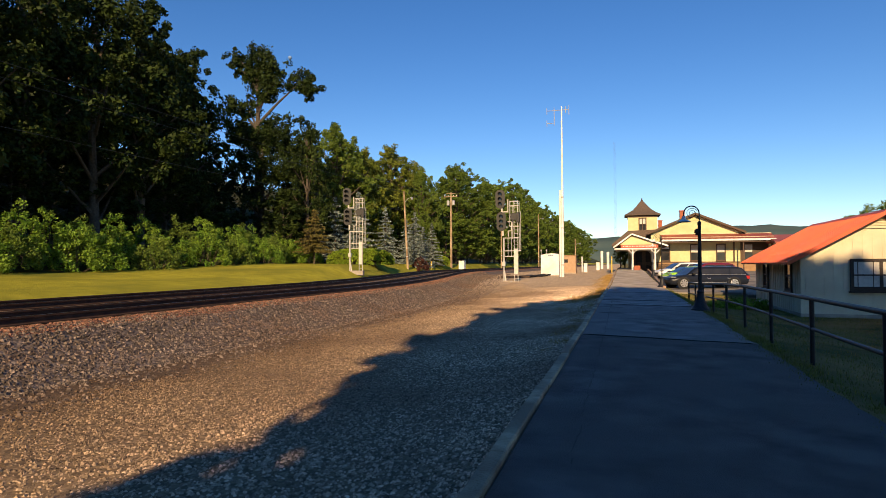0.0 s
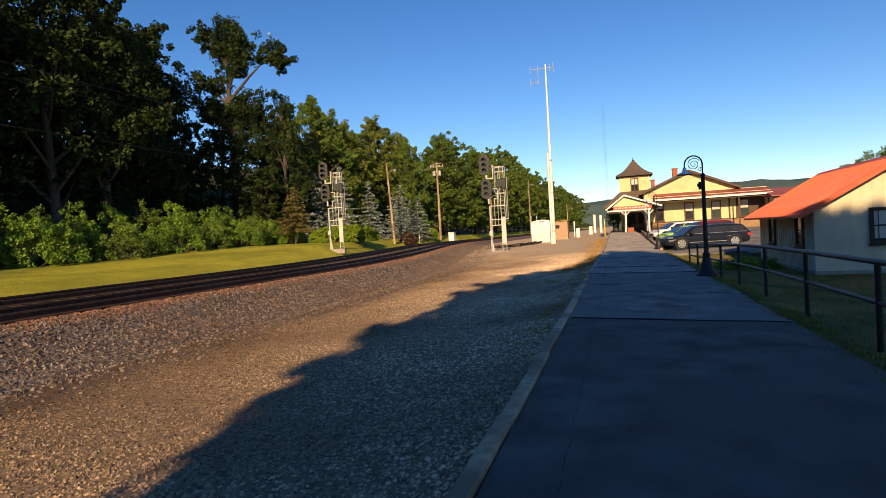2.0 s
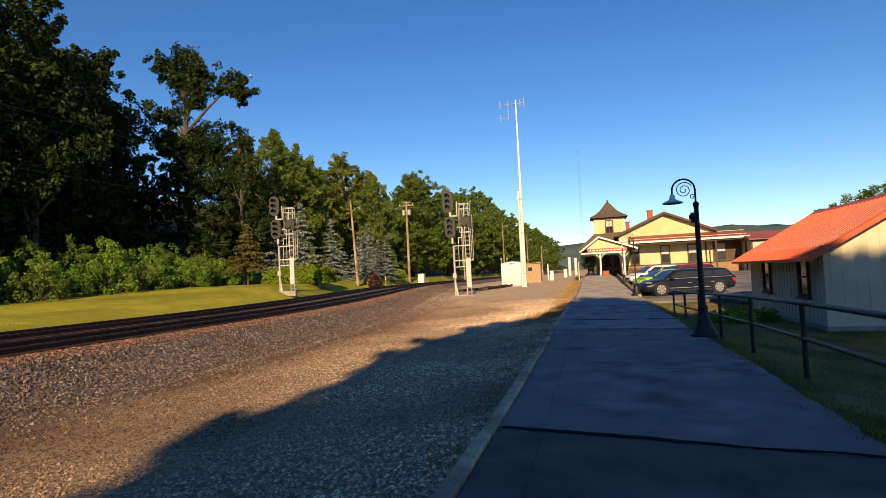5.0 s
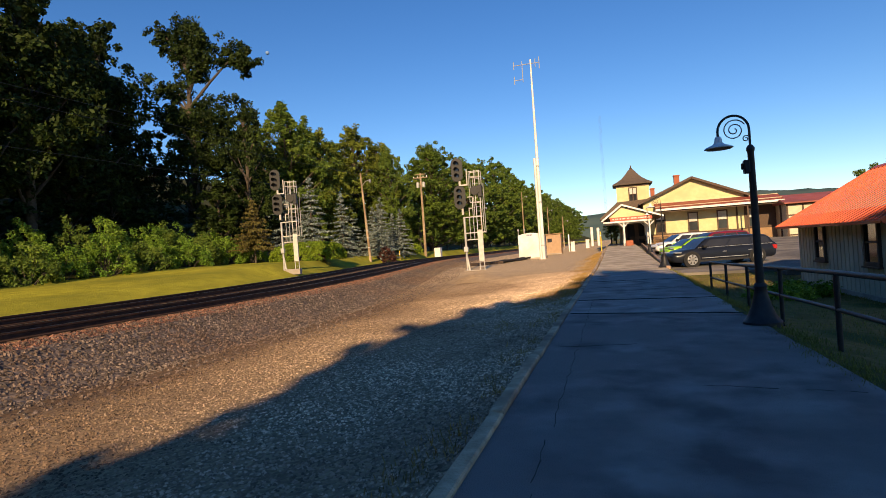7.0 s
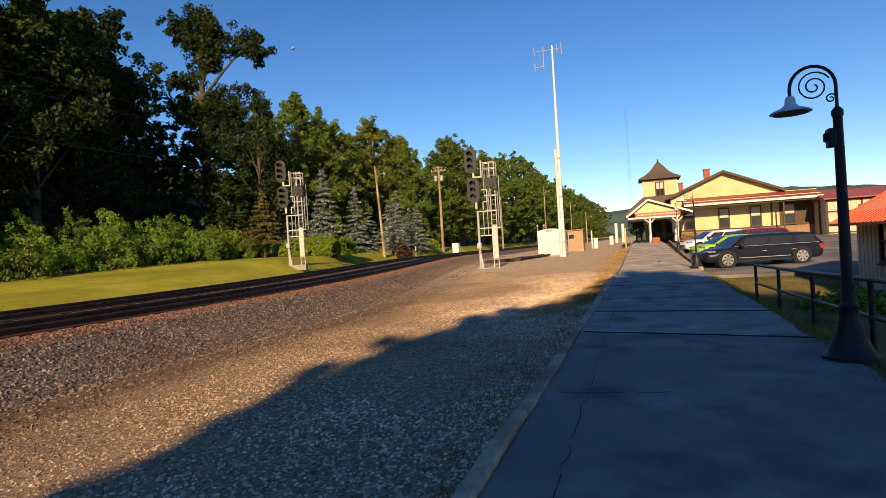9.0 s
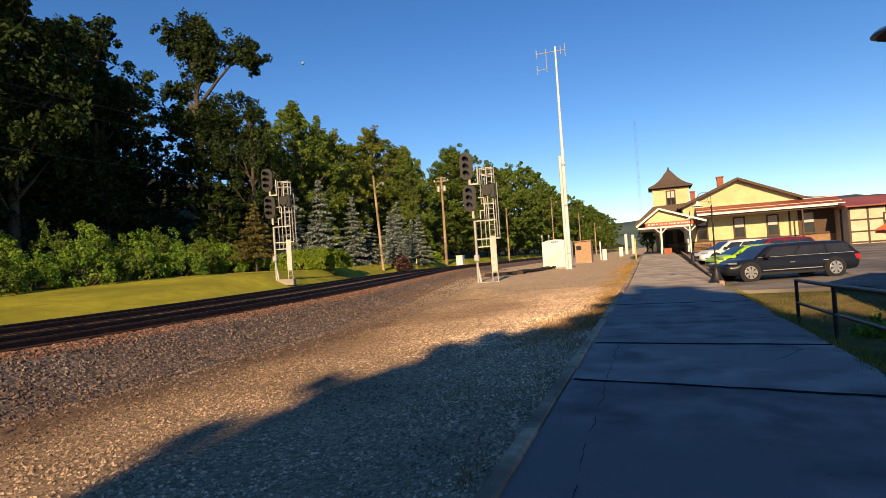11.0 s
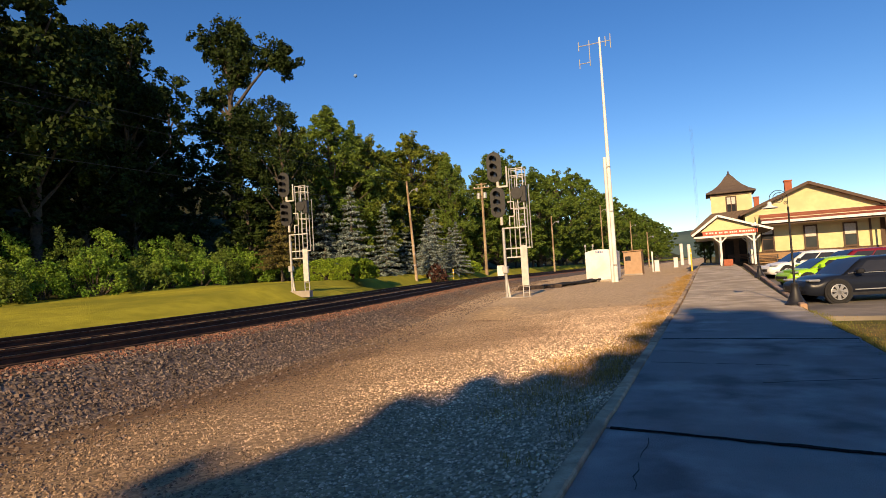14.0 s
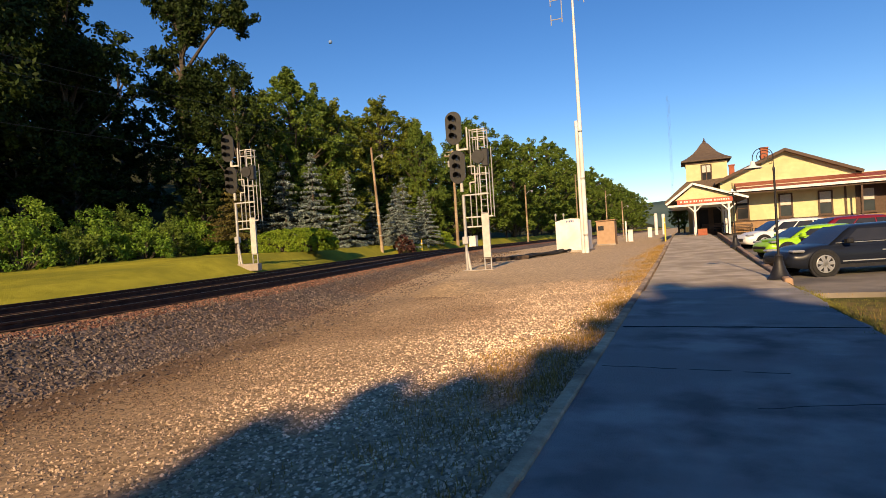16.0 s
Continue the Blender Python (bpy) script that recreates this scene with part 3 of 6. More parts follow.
# ---- pipe railing ----
fence = thing("pipe_railing", (0, 0, 0), "black painted steel pipe railing along the platform", "railing")
posts = [(0.86, 6.2), (0.86, 8.8), (0.86, 11.4), (0.86, 13.9), (0.86, 16.35), (0.86, 18.8), (0.87, 21.3), (0.89, 23.85), (0.90, 26.35), (0.92, 28.85), (0.93, 31.35)]
tops = []
for x, y in posts:
    zt = 0.88 - 0.35 * ramp01(17, 34, y)
    tops.append((x, y, zt))
    Geo().tube([(x, y, ground_z(x, y) - 0.1), (x, y, zt)], 0.033, 10).out("post", BLACK, fence, smooth=True)
for a, b in zip(tops, tops[1:]):
    Geo().tube([a, b], 0.032, 10).out("top_rail", BLACK, fence, smooth=True)
    Geo().tube([(a[0], a[1], a[2] - 0.44), (b[0], b[1], b[2] - 0.44)], 0.026, 10).out("mid_rail", BLACK, fence, smooth=True)


# ---- platform lamps ----
def platform_lamp(x, y, label, thick=1.0, turn=0):
    """Fluted base, tapered post, scrolled crook and an enamel shade that hangs over the platform."""
    t = thing("platform_lamp", (x, y, rise(y)), label, "lamp post", group="platform lamps")
    t.matrix_world = pose(x, y, rise(y), 0, 0, turn)
    Geo().lathe([(0.27, -0.06), (0.27, 0.03), (0.235, 0.06), (0.20, 0.12), (0.14, 0.26), (0.10, 0.42), (0.085, 0.52), (0.098, 0.55), (0.07, 0.60)], 14).out("base", BLACK, t, smooth=True)
    Geo().lathe([(r * thick, z) for r, z in ((0.062, 0.4), (0.055, 1.2), (0.046, 2.55), (0.058, 2.58), (0.058, 2.62), (0.03, 2.66))], 12).out("post", BLACK, t, smooth=True)
    pts = [(0, 0, 2.6), (0, 0, 2.85)]
    for k in range(13):
        a = math.pi * k / 12
        pts.append((-0.215 + 0.215 * math.cos(a), 0, 2.9 + 0.225 * math.sin(a)))
    pts.append((-0.43, 0, 2.80))
    Geo().tube(pts, 0.018 * thick, 8).out("crook", BLACK, t, smooth=True)
    pts = []
    for k in range(36):
        a = math.pi * 0.15 + 2 * math.pi * 2.1 * k / 35
        r = 0.165 * (1 - k / 35 * 0.86)
        pts.append((-0.205 + r * math.cos(a), 0, 2.905 + r * math.sin(a)))
    Geo().tube(pts, 0.0085, 6).out("scroll", BLACK, t, smooth=True)
    pts = [(-0.05 + 0.055 * math.cos(2 * math.pi * k / 14) * (1 - k / 24), 0, 2.76 + 0.055 * math.sin(2 * math.pi * k / 14) * (1 - k / 24)) for k in range(20)]
    Geo().tube(pts, 0.008, 6).out("scroll", BLACK, t, smooth=True)
    Geo().lathe([(0.035, 2.83), (0.05, 2.80), (0.055, 2.75), (0.085, 2.715), (0.185, 2.675), (0.205, 2.655), (0.19, 2.65)], 20, (-0.43, 0, 0)).out("shade", SHADEWHITE, t, "white enamelled lamp shade", smooth=True)
    Geo().lathe([(0.175, 2.642), (0.165, 2.648)], 18, (-0.43, 0, 0)).out("shade_lining", BLACK, t)
    if thick == 1.0:
        Geo().box(-0.11, -0.03, -0.06, 0.06, 2.24, 2.44).box(-0.14, -0.11, -0.035, 0.035, 2.30, 2.40).out("speaker", BLACK, t, "small black loudspeaker box", bevel=0.012)
    return t


lamp = platform_lamp(0.42, 23.0, "black scrolled lamp post with a white enamel shade")
platform_lamp(0.37, 40.3, "slim black scrolled lamp post by the parking lot", 0.5)
platform_lamp(0.62, 56.0, "slim black scrolled lamp post by the parking lot", 0.5, 82)


# ---- windows for buildings ----
DARKTRIM = mat("dark_brown_trim", (0.030, 0.020, 0.015), (0.042, 0.029, 0.021), scale=6, rough=0.7)
def window(parent, cx, y, cz, w, h, face="-y", name="window", material=TRIM, pane_split=1, frame_w=0.09, blind=0.0, muntins=0):
    """A framed sash window, proud of its wall; face is the side it looks to."""
    def m(u, v, d):
        return (cx + u, y - d, cz + v) if face == "-y" else (cx - d, y - u, cz + v)
    def blk(u0, u1, v0, v1, d0, d1):
        a, b = m(u0, v0, d0), m(u1, v1, d1)
        return Geo().box(min(a[0], b[0]), max(a[0], b[0]), min(a[1], b[1]), max(a[1], b[1]), min(a[2], b[2]), max(a[2], b[2]))
    win = blk(-w / 2, w / 2, h / 2 - frame_w, h / 2, 0.0, 0.07).out(name, material, parent, bevel=0.006)
    blk(-w / 2, w / 2, -h / 2, -h / 2 + frame_w, 0.0, 0.075).out("window_frame", material, win, bevel=0.006)
    blk(-w / 2, -w / 2 + frame_w, -h / 2 + frame_w, h / 2 - frame_w, 0.0, 0.068).out("window_frame", material, win)
    blk(w / 2 - frame_w, w / 2, -h / 2 + frame_w, h / 2 - frame_w, 0.0, 0.068).out("window_frame", material, win)
    blk(-w / 2 - 0.05, w / 2 + 0.05, -h / 2 - 0.05, -h / 2, 0.0, 0.12).out("window_sill", material, win)
    blk(-w / 2 + frame_w, w / 2 - frame_w, -h / 2 + frame_w, h / 2 - frame_w, 0.004, 0.018).out("pane", GLASS, win, "dark reflecting glass")
    for k in range(1, pane_split):
        u = -w / 2 + w * k / pane_split
        blk(u - 0.05, u + 0.05, -h / 2 + frame_w, h / 2 - frame_w, 0.018, 0.06).out("mullion", material, win)
    blk(-w / 2 + frame_w, w / 2 - frame_w, -0.025, 0.025, 0.018, 0.05).out("meeting_rail", material, win)
    for k in range(pane_split * muntins):
        u = -w / 2 + w * (k + 0.5) / (pane_split * muntins)
        blk(u - 0.011, u + 0.011, -h / 2 + frame_w, h / 2 - frame_w, 0.026, 0.04).out("muntin", material, win)
    if blind:
        blk(-w / 2 + frame_w + 0.01, w / 2 - frame_w - 0.01, h / 2 - frame_w - blind, h / 2 - frame_w, 0.019, 0.024).out("blind", CURTAIN, win, "pale blind half drawn")
    return win


# ---- cottage by the fence ----
def cottage():
    c = thing("cottage", (7.15, 28.69, -0.62), "cream board cottage with an orange metal roof", "house")
    W, D, H, P = 2.61, 7.7, 2.40, 3.88
    slope = (P - 2.05) / 3.18
    wall = Geo().prism([(-W, 0), (W, 0), (W, H - 0.03), (0, H - 0.03 + W * slope), (-W, H - 0.03)], 0.0, D).out("wall", CREAM, c, "cream vertical board siding")
    x = -W + 0.15
    while x < W:
        top = H - 0.08 + (W - abs(x)) * slope
        Geo().box(x - 0.016, x + 0.016, -0.009, 0.0, 0.06, top).out("batten", CREAM, wall)
        x += 0.305
    y = 0.15
    while y < D:
        Geo().box(-W - 0.018, -W, y - 0.016, y + 0.016, 0.06, H - 0.2).out("batten", CREAM, wall)
        y += 0.305
    Geo().box(-W - 0.03, -W + 0.09, -0.03, 0.09, 0.0, H).out("corner_board", CREAM, wall)
    Geo().box(-W - 0.05, W + 0.05, -0.05, D + 0.05, -0.25, 0.14).out("plinth", CONCRETE, c, "grey concrete footing")
    roof = Geo().prism([(-3.18, 2.03), (0, P - 0.02), (3.18, 2.03), (3.18, 1.96), (0, P - 0.10), (-3.18, 1.96)], -0.42, D + 0.5).out("roof", ORANGE, c, "bright orange ribbed metal roof")
    # ribs of the roof sheets
    n = 30
    for k in range(n):
        yy = -0.40 + (D + 0.88) * k / (n - 1)
        for s in (-1, 1):
            Geo().bar((s * 3.19, yy, 2.045), (s * 0.02, yy, P - 0.005), 0.045, 0.03).out("rib", ORANGE, roof)
    Geo().prism([(-0.16, P - 0.075), (0, P + 0.035), (0.16, P - 0.075)], -0.44, D + 0.52).out("ridge_cap", ORANGE, roof)
    for s in (-1, 1):
        Geo().bar((s * 3.16, -0.44, 1.99), (0, -0.44, P - 0.06), 0.025, 0.13, up=(0, 0, 1)).out("rake_board", ORANGE, roof)
    g = Geo().prism([(-0.66, 3.32), (0.66, 3.32), (0, 3.32 + 0.66 * slope)], -0.045, 0.0)
    vent = g.out("gable_vent", CREAM, c)
    for k in range(5):
        w = 0.56 - 0.105 * k
        Geo().bar((-w, -0.065, 3.36 + k * 0.062), (w, -0.065, 3.36 + k * 0.062), 0.05, 0.012).out("louvre", CREAM, vent)
    Geo().box(-0.72, 0.72, -0.06, -0.02, 3.26, 3.32).out("vent_sill", CREAM, vent)
    window(c, -0.10, -0.02, 1.57, 1.92, 1.18, pane_split=2, frame_w=0.11, blind=0.9, material=DARKTRIM, muntins=2)
    for yy in (1.55, 5.35):
        window(c, -W - 0.015, yy, 1.50, 0.92, 1.22, face="-x", frame_w=0.1)


cottage()


# ---- station ----
def station():
    """Yellow depot: gabled hall, red pent canopy, tower, gabled porch, half-timbered wing."""
    s = thing("station_building", (0, 0, 0), "yellow wooden railway station with tower and red canopy", "station")
    Y, Z = 86.8, 0.45
    cx, half, eave, peak = 7.27, 5.5, 5.65, 8.05
    slope = (peak - 5.45) / 5.95
    hall = Geo().prism([(cx - half, Z - 0.4), (cx + half, Z - 0.4), (cx + half, eave), (cx, peak - 0.14), (cx - half, eave)], Y, Y + 16).out("hall_wall", YELLOW, s, "yellow board wall with a broad gable")
    z = 5.25
    while z < 7.6:
        w = min(half, (peak - 0.2 - z) / slope)
        if w > 0.3:
            Geo().bar((cx - w, Y - 0.012, z), (cx + w, Y - 0.012, z), 0.024, 0.014).out("siding_lap", YELLOW, hall)
        z += 0.3
    roof = Geo().prism([(cx - 5.95, 5.45), (cx, peak), (cx + 5.95, 5.45), (cx + 5.95, 5.25), (cx, peak - 0.22), (cx - 5.95, 5.25)], Y - 0.7, Y + 16.6).out("hall_roof", SHINGLE, s, "brown shingled gable roof")
    for k in (-1, 1):
        Geo().bar((cx + k * 5.98, Y - 0.73, 5.34), (cx, Y - 0.73, peak - 0.12), 0.05, 0.26).out("bargeboard", TRIM, roof)
    for x, yy, h, w in ((5.85, Y + 1.6, 8.55, 0.62), (3.3, Y + 6, 7.6, 0.5)):
        ch = Geo().box(x - w / 2, x + w / 2, yy - w / 2, yy + w / 2, 6.0, h).out("chimney", BRICKRED, s, "red brick chimney")
        Geo().box(x - w / 2 - 0.06, x + w / 2 + 0.06, yy - w / 2 - 0.06, yy + w / 2 + 0.06, h - 0.14, h).out("chimney_cap", BRICKRED, ch, bevel=0.02)
    # lower wall: tan dado, brown posts, windows
    Geo().box(cx - half - 0.02, cx + half + 3.2, Y - 0.05, Y, Z - 0.3, Z + 1.05).out("dado", TAN, s, "tan panelled lower wall")
    Geo().box(cx + half, cx + half + 3.2, Y - 0.0, Y + 9, Z - 0.3, 4.6).out("link_wall", TRIM, s)
    for x in (2.1, 11.9, 12.75):
        Geo().box(x - 0.09, x + 0.09, Y - 0.09, Y - 0.051, Z + 1.05, 4.5).out("wall_post", TRIM, s)
    Geo().box(cx - half, cx + half, Y - 0.1, Y - 0.06, Z + 1.02, Z + 1.14).out("rail_board", TRIM, s)
    for x in (3.6, 7.2, 10.35, 13.6):
        window(s, x, Y - 0.06, 2.78, 1.15, 2.25, frame_w=0.13, blind=1.0 if x > 5 else 0.5)
    # pent canopy
    x0, x1, yf = 3.0, 16.2, 84.2
    can = Geo().prism([(yf, 4.43), (Y, 5.22), (Y, 5.09), (yf, 4.30)], x0, x1, axis="x").out("canopy", REDROOF, s, "red metal pent roof over the forecourt")
    for k in range(27):
        x = x0 + 0.02 + (x1 - x0 - 0.04) * k / 26
        Geo().bar((x, yf, 4.445), (x, Y, 5.235), 0.05, 0.035).out("seam", REDROOF, can)
    Geo().box(x0 - 0.02, x1 + 0.02, yf - 0.05, yf, 4.23, 4.46).out("fascia", WHITE, can, "white fascia board")
    for u in (0.34, 0.98):
        Geo().bar((x0, yf + (Y - yf) * u, 4.47 + 0.79 * u), (x1, yf + (Y - yf) * u, 4.47 + 0.79 * u), 0.10, 0.06).out("snow_rail", CREAM, can, "pale strip across the red roof")
    Geo().box(x0, x1, yf + 0.2, yf + 0.32, 4.05, 4.24).out("beam", TRIM, can)
    for x in (12.6, 15.8):
        Geo().box(x - 0.07, x + 0.07, yf + 0.18, yf + 0.32, Z - 0.4, 4.0).out("canopy_post", TRIM, can)
    # half-timbered wing
    wx0, wx1, wy = 15.9, 34.0, 82.6
    wing = Geo().box(wx0, wx1, wy, wy + 9, Z - 0.6, 3.88).out("wing_wall", CREAM, s, "cream half-timbered wing")
    for k in range(13):
        x = wx0 + 0.09 + 1.48 * k
        Geo().box(x - 0.085, x + 0.085, wy - 0.03, wy, Z - 0.3, 3.86).out("stud", TRIM, wing)
    for z in (0.5, 1.5, 2.6, 3.74):
        Geo().box(wx0, wx1, wy - 0.036, wy - 0.002, z - 0.075, z + 0.075).out("timber_rail", TRIM, wing)
    for x in (19.2, 25.1, 29.5):
        window(wing, x, wy - 0.03, 2.2, 1.1, 1.9, frame_w=0.12, blind=0.6)
    Geo().prism([(wy - 0.6, 3.82), (wy - 0.6, 3.94), (wy + 4.5, 5.0), (wy + 9.6, 3.94), (wy + 9.6, 3.82)], wx0 - 0.3, wx1 + 0.5, axis="x").out("wing_roof", REDROOF, s, "low red wing roof")
    # tower
    tx, ty = 1.02, 99.2
    tw = Geo().box(tx - 2.1, tx + 2.1, ty - 2.1, ty + 2.1, 0, 8.75).out("tower_wall", YELLOW, s, "square yellow station tower")
    for sx in (-1, 1):
        Geo().box(tx + sx * 2.05 - 0.1, tx + sx * 2.05 + 0.1, ty - 2.15, ty - 2.0, 3.0, 8.75).out("corner_board", YELLOW, tw)
    Geo().box(tx - 2.2, tx + 2.2, ty - 2.2, ty + 2.2, 8.45, 8.75).out("frieze", TRIM, tw)
    window(tw, tx + 0.0, ty - 2.1, 7.35, 1.15, 2.0, frame_w=0.14, pane_split=2, blind=0.8)
    g, prof = Geo(), [(2.62, 8.72), (2.62, 8.86), (1.95, 9.22), (1.35, 9.68), (0.85, 10.25), (0.42, 10.85), (0.16, 11.1)]
    for i, (r, z) in enumerate(prof):
        g.v += [(tx - r, ty - r, z), (tx + r, ty - r, z), (tx + r, ty + r, z), (tx - r, ty + r, z)]
        if i:
            k = 4 * i
            g.f += [(k - 4 + a, k - 4 + (a + 1) % 4, k + (a + 1) % 4, k + a) for a in range(4)]
    g.f += [(3, 2, 1, 0), (len(g.v) - 4, len(g.v) - 3, len(g.v) - 2, len(g.v) - 1)]
    tr = g.out("tower_roof", SHINGLE, s, "flared brown pyramid roof")
    Geo().lathe([(0.16, 11.08), (0.2, 11.2), (0.07, 11.3), (0.1, 11.42), (0.02, 11.62)], 8, (tx, ty, 0)).out("finial", TRIM, tr)
    # ridge roof that joins tower and porch
    Geo().prism([(-3.4, 4.1), (-1.2, 6.0), (3.5, 6.15), (5.4, 4.8), (5.4, 4.6), (-3.4, 3.9)], 90.0, 108.0).out("back_roof", SHINGLE, s)
    Geo().box(1.2, 5.6, 90.2, 108, 0, 4.6).out("back_wall", YELLOW, s)
    # porch gable
    py, pk = 78.0, (-0.82, 5.05)
    pr = Geo().prism([(-2.95, 3.40), pk, (3.3, 3.55), (3.3, 3.42), (pk[0], 4.86), (-2.95, 3.26)], py - 0.35, py + 12.5).out("porch_roof", SHINGLE, s, "brown gabled porch roof over the platform")
    Geo().bar((-2.97, py - 0.38, 3.32), (pk[0], py - 0.38, 4.95), 0.06, 0.18).out("bargeboard", WHITE, pr, "white bargeboard")
    Geo().bar((3.32, py - 0.38, 3.47), (pk[0], py - 0.38, 4.95), 0.06, 0.18).out("bargeboard", WHITE, pr, "white bargeboard")
    Geo().prism([(-2.3, 3.62), (2.5, 3.62), (pk[0], 4.8)], py + 0.02, py + 0.12).out("porch_gable", YELLOW, pr, "yellow gable end")
    ban = Geo().box(-2.1, 2.2, py - 0.04, py + 0.02, 3.28, 3.66).out("banner", BANNER, pr, "long red sign with pale unreadable lettering")
    x = -1.85
    while x < 1.95:
        w = random.uniform(0.07, 0.15)
        Geo().box(x, x + w, py - 0.052, py - 0.04, 3.40, 3.54).out("letter_bar", LETTER, ban)
        x += w + random.choice((0.06, 0.06, 0.16))
    Geo().box(-2.85, 2.1, py - 0.06, py + 0.14, 3.08, 3.25).out("tie_beam", WHITE, pr, "white tie beam")
    back = Geo().box(-0.55, 3.6, py + 9.6, py + 9.8, 0.3, 4.4).out("porch_wall", TRIM, s, "dark brown panelled wall under the porch")
    for x in (0.2, 1.5, 2.8):
        Geo().box(x - 0.42, x + 0.42, py + 9.55, py + 9.6, 0.75, 2.95).out("door_leaf", GLASS, back)
    for k in range(4):
        yy = py + 0.04 + 3.9 * k
        for x in (-0.72, 1.86):
            zb = rise(yy) - 0.02
            post = Geo().box(x - 0.085, x + 0.085, yy - 0.085, yy + 0.085, zb, 3.1).out("porch_post", WHITE, pr, bevel=0.012)
            for sgn in (-1, 1):
                Geo().bar((x, yy, 2.55), (x + sgn * 0.5, yy, 3.06), 0.09, 0.09).out("brace", WHITE, post)
        if k:
            Geo().box(-2.85, 2.1, yy - 0.08, yy + 0.08, 3.08, 3.25).out("tie_beam", WHITE, pr)


station()


def bench(x, y, z, w, label):
    b = thing("bench", (x, y, z), label, "bench", group="porch benches")
    for k in range(3):
        Geo().box(-w / 2, w / 2, 0.02 + 0.13 * k, 0.12 + 0.13 * k, 0.42, 0.46).out("seat_slat", TRIM, b, bevel=0.006)
        Geo().box(-w / 2, w / 2, 0.42, 0.45, 0.55 + 0.13 * k, 0.64 + 0.13 * k).out("back_slat", TRIM, b, bevel=0.006)
    for u in (-w / 2 + 0.1, w / 2 - 0.1):
        Geo().box(u - 0.03, u + 0.03, 0.03, 0.09, 0, 0.42).out("leg", BLACK, b)
        Geo().box(u - 0.03, u + 0.03, 0.38, 0.44, 0, 0.95).out("leg", BLACK, b)


bench(0.9, 84.5, rise(84.5), 1.9, "dark slatted bench under the porch")
bench(3.4, 85.6, rise(85) - 0.23, 1.9, "dark slatted bench against the station wall")


def planter(x, y, label):
    p = thing("planter", (x, y, rise(y)), label, "planter")
    Geo().box(-0.36, 0.36, -0.36, 0.36, 0, 0.55).out("brick_tub", BRICKRED, p, bevel=0.02)
    Geo().box(-0.3, 0.3, -0.3, 0.3, 0.5, 0.57).out("soil", FOREST, p)


planter(-0.25, 77.4, "low red brick planter at a porch post")


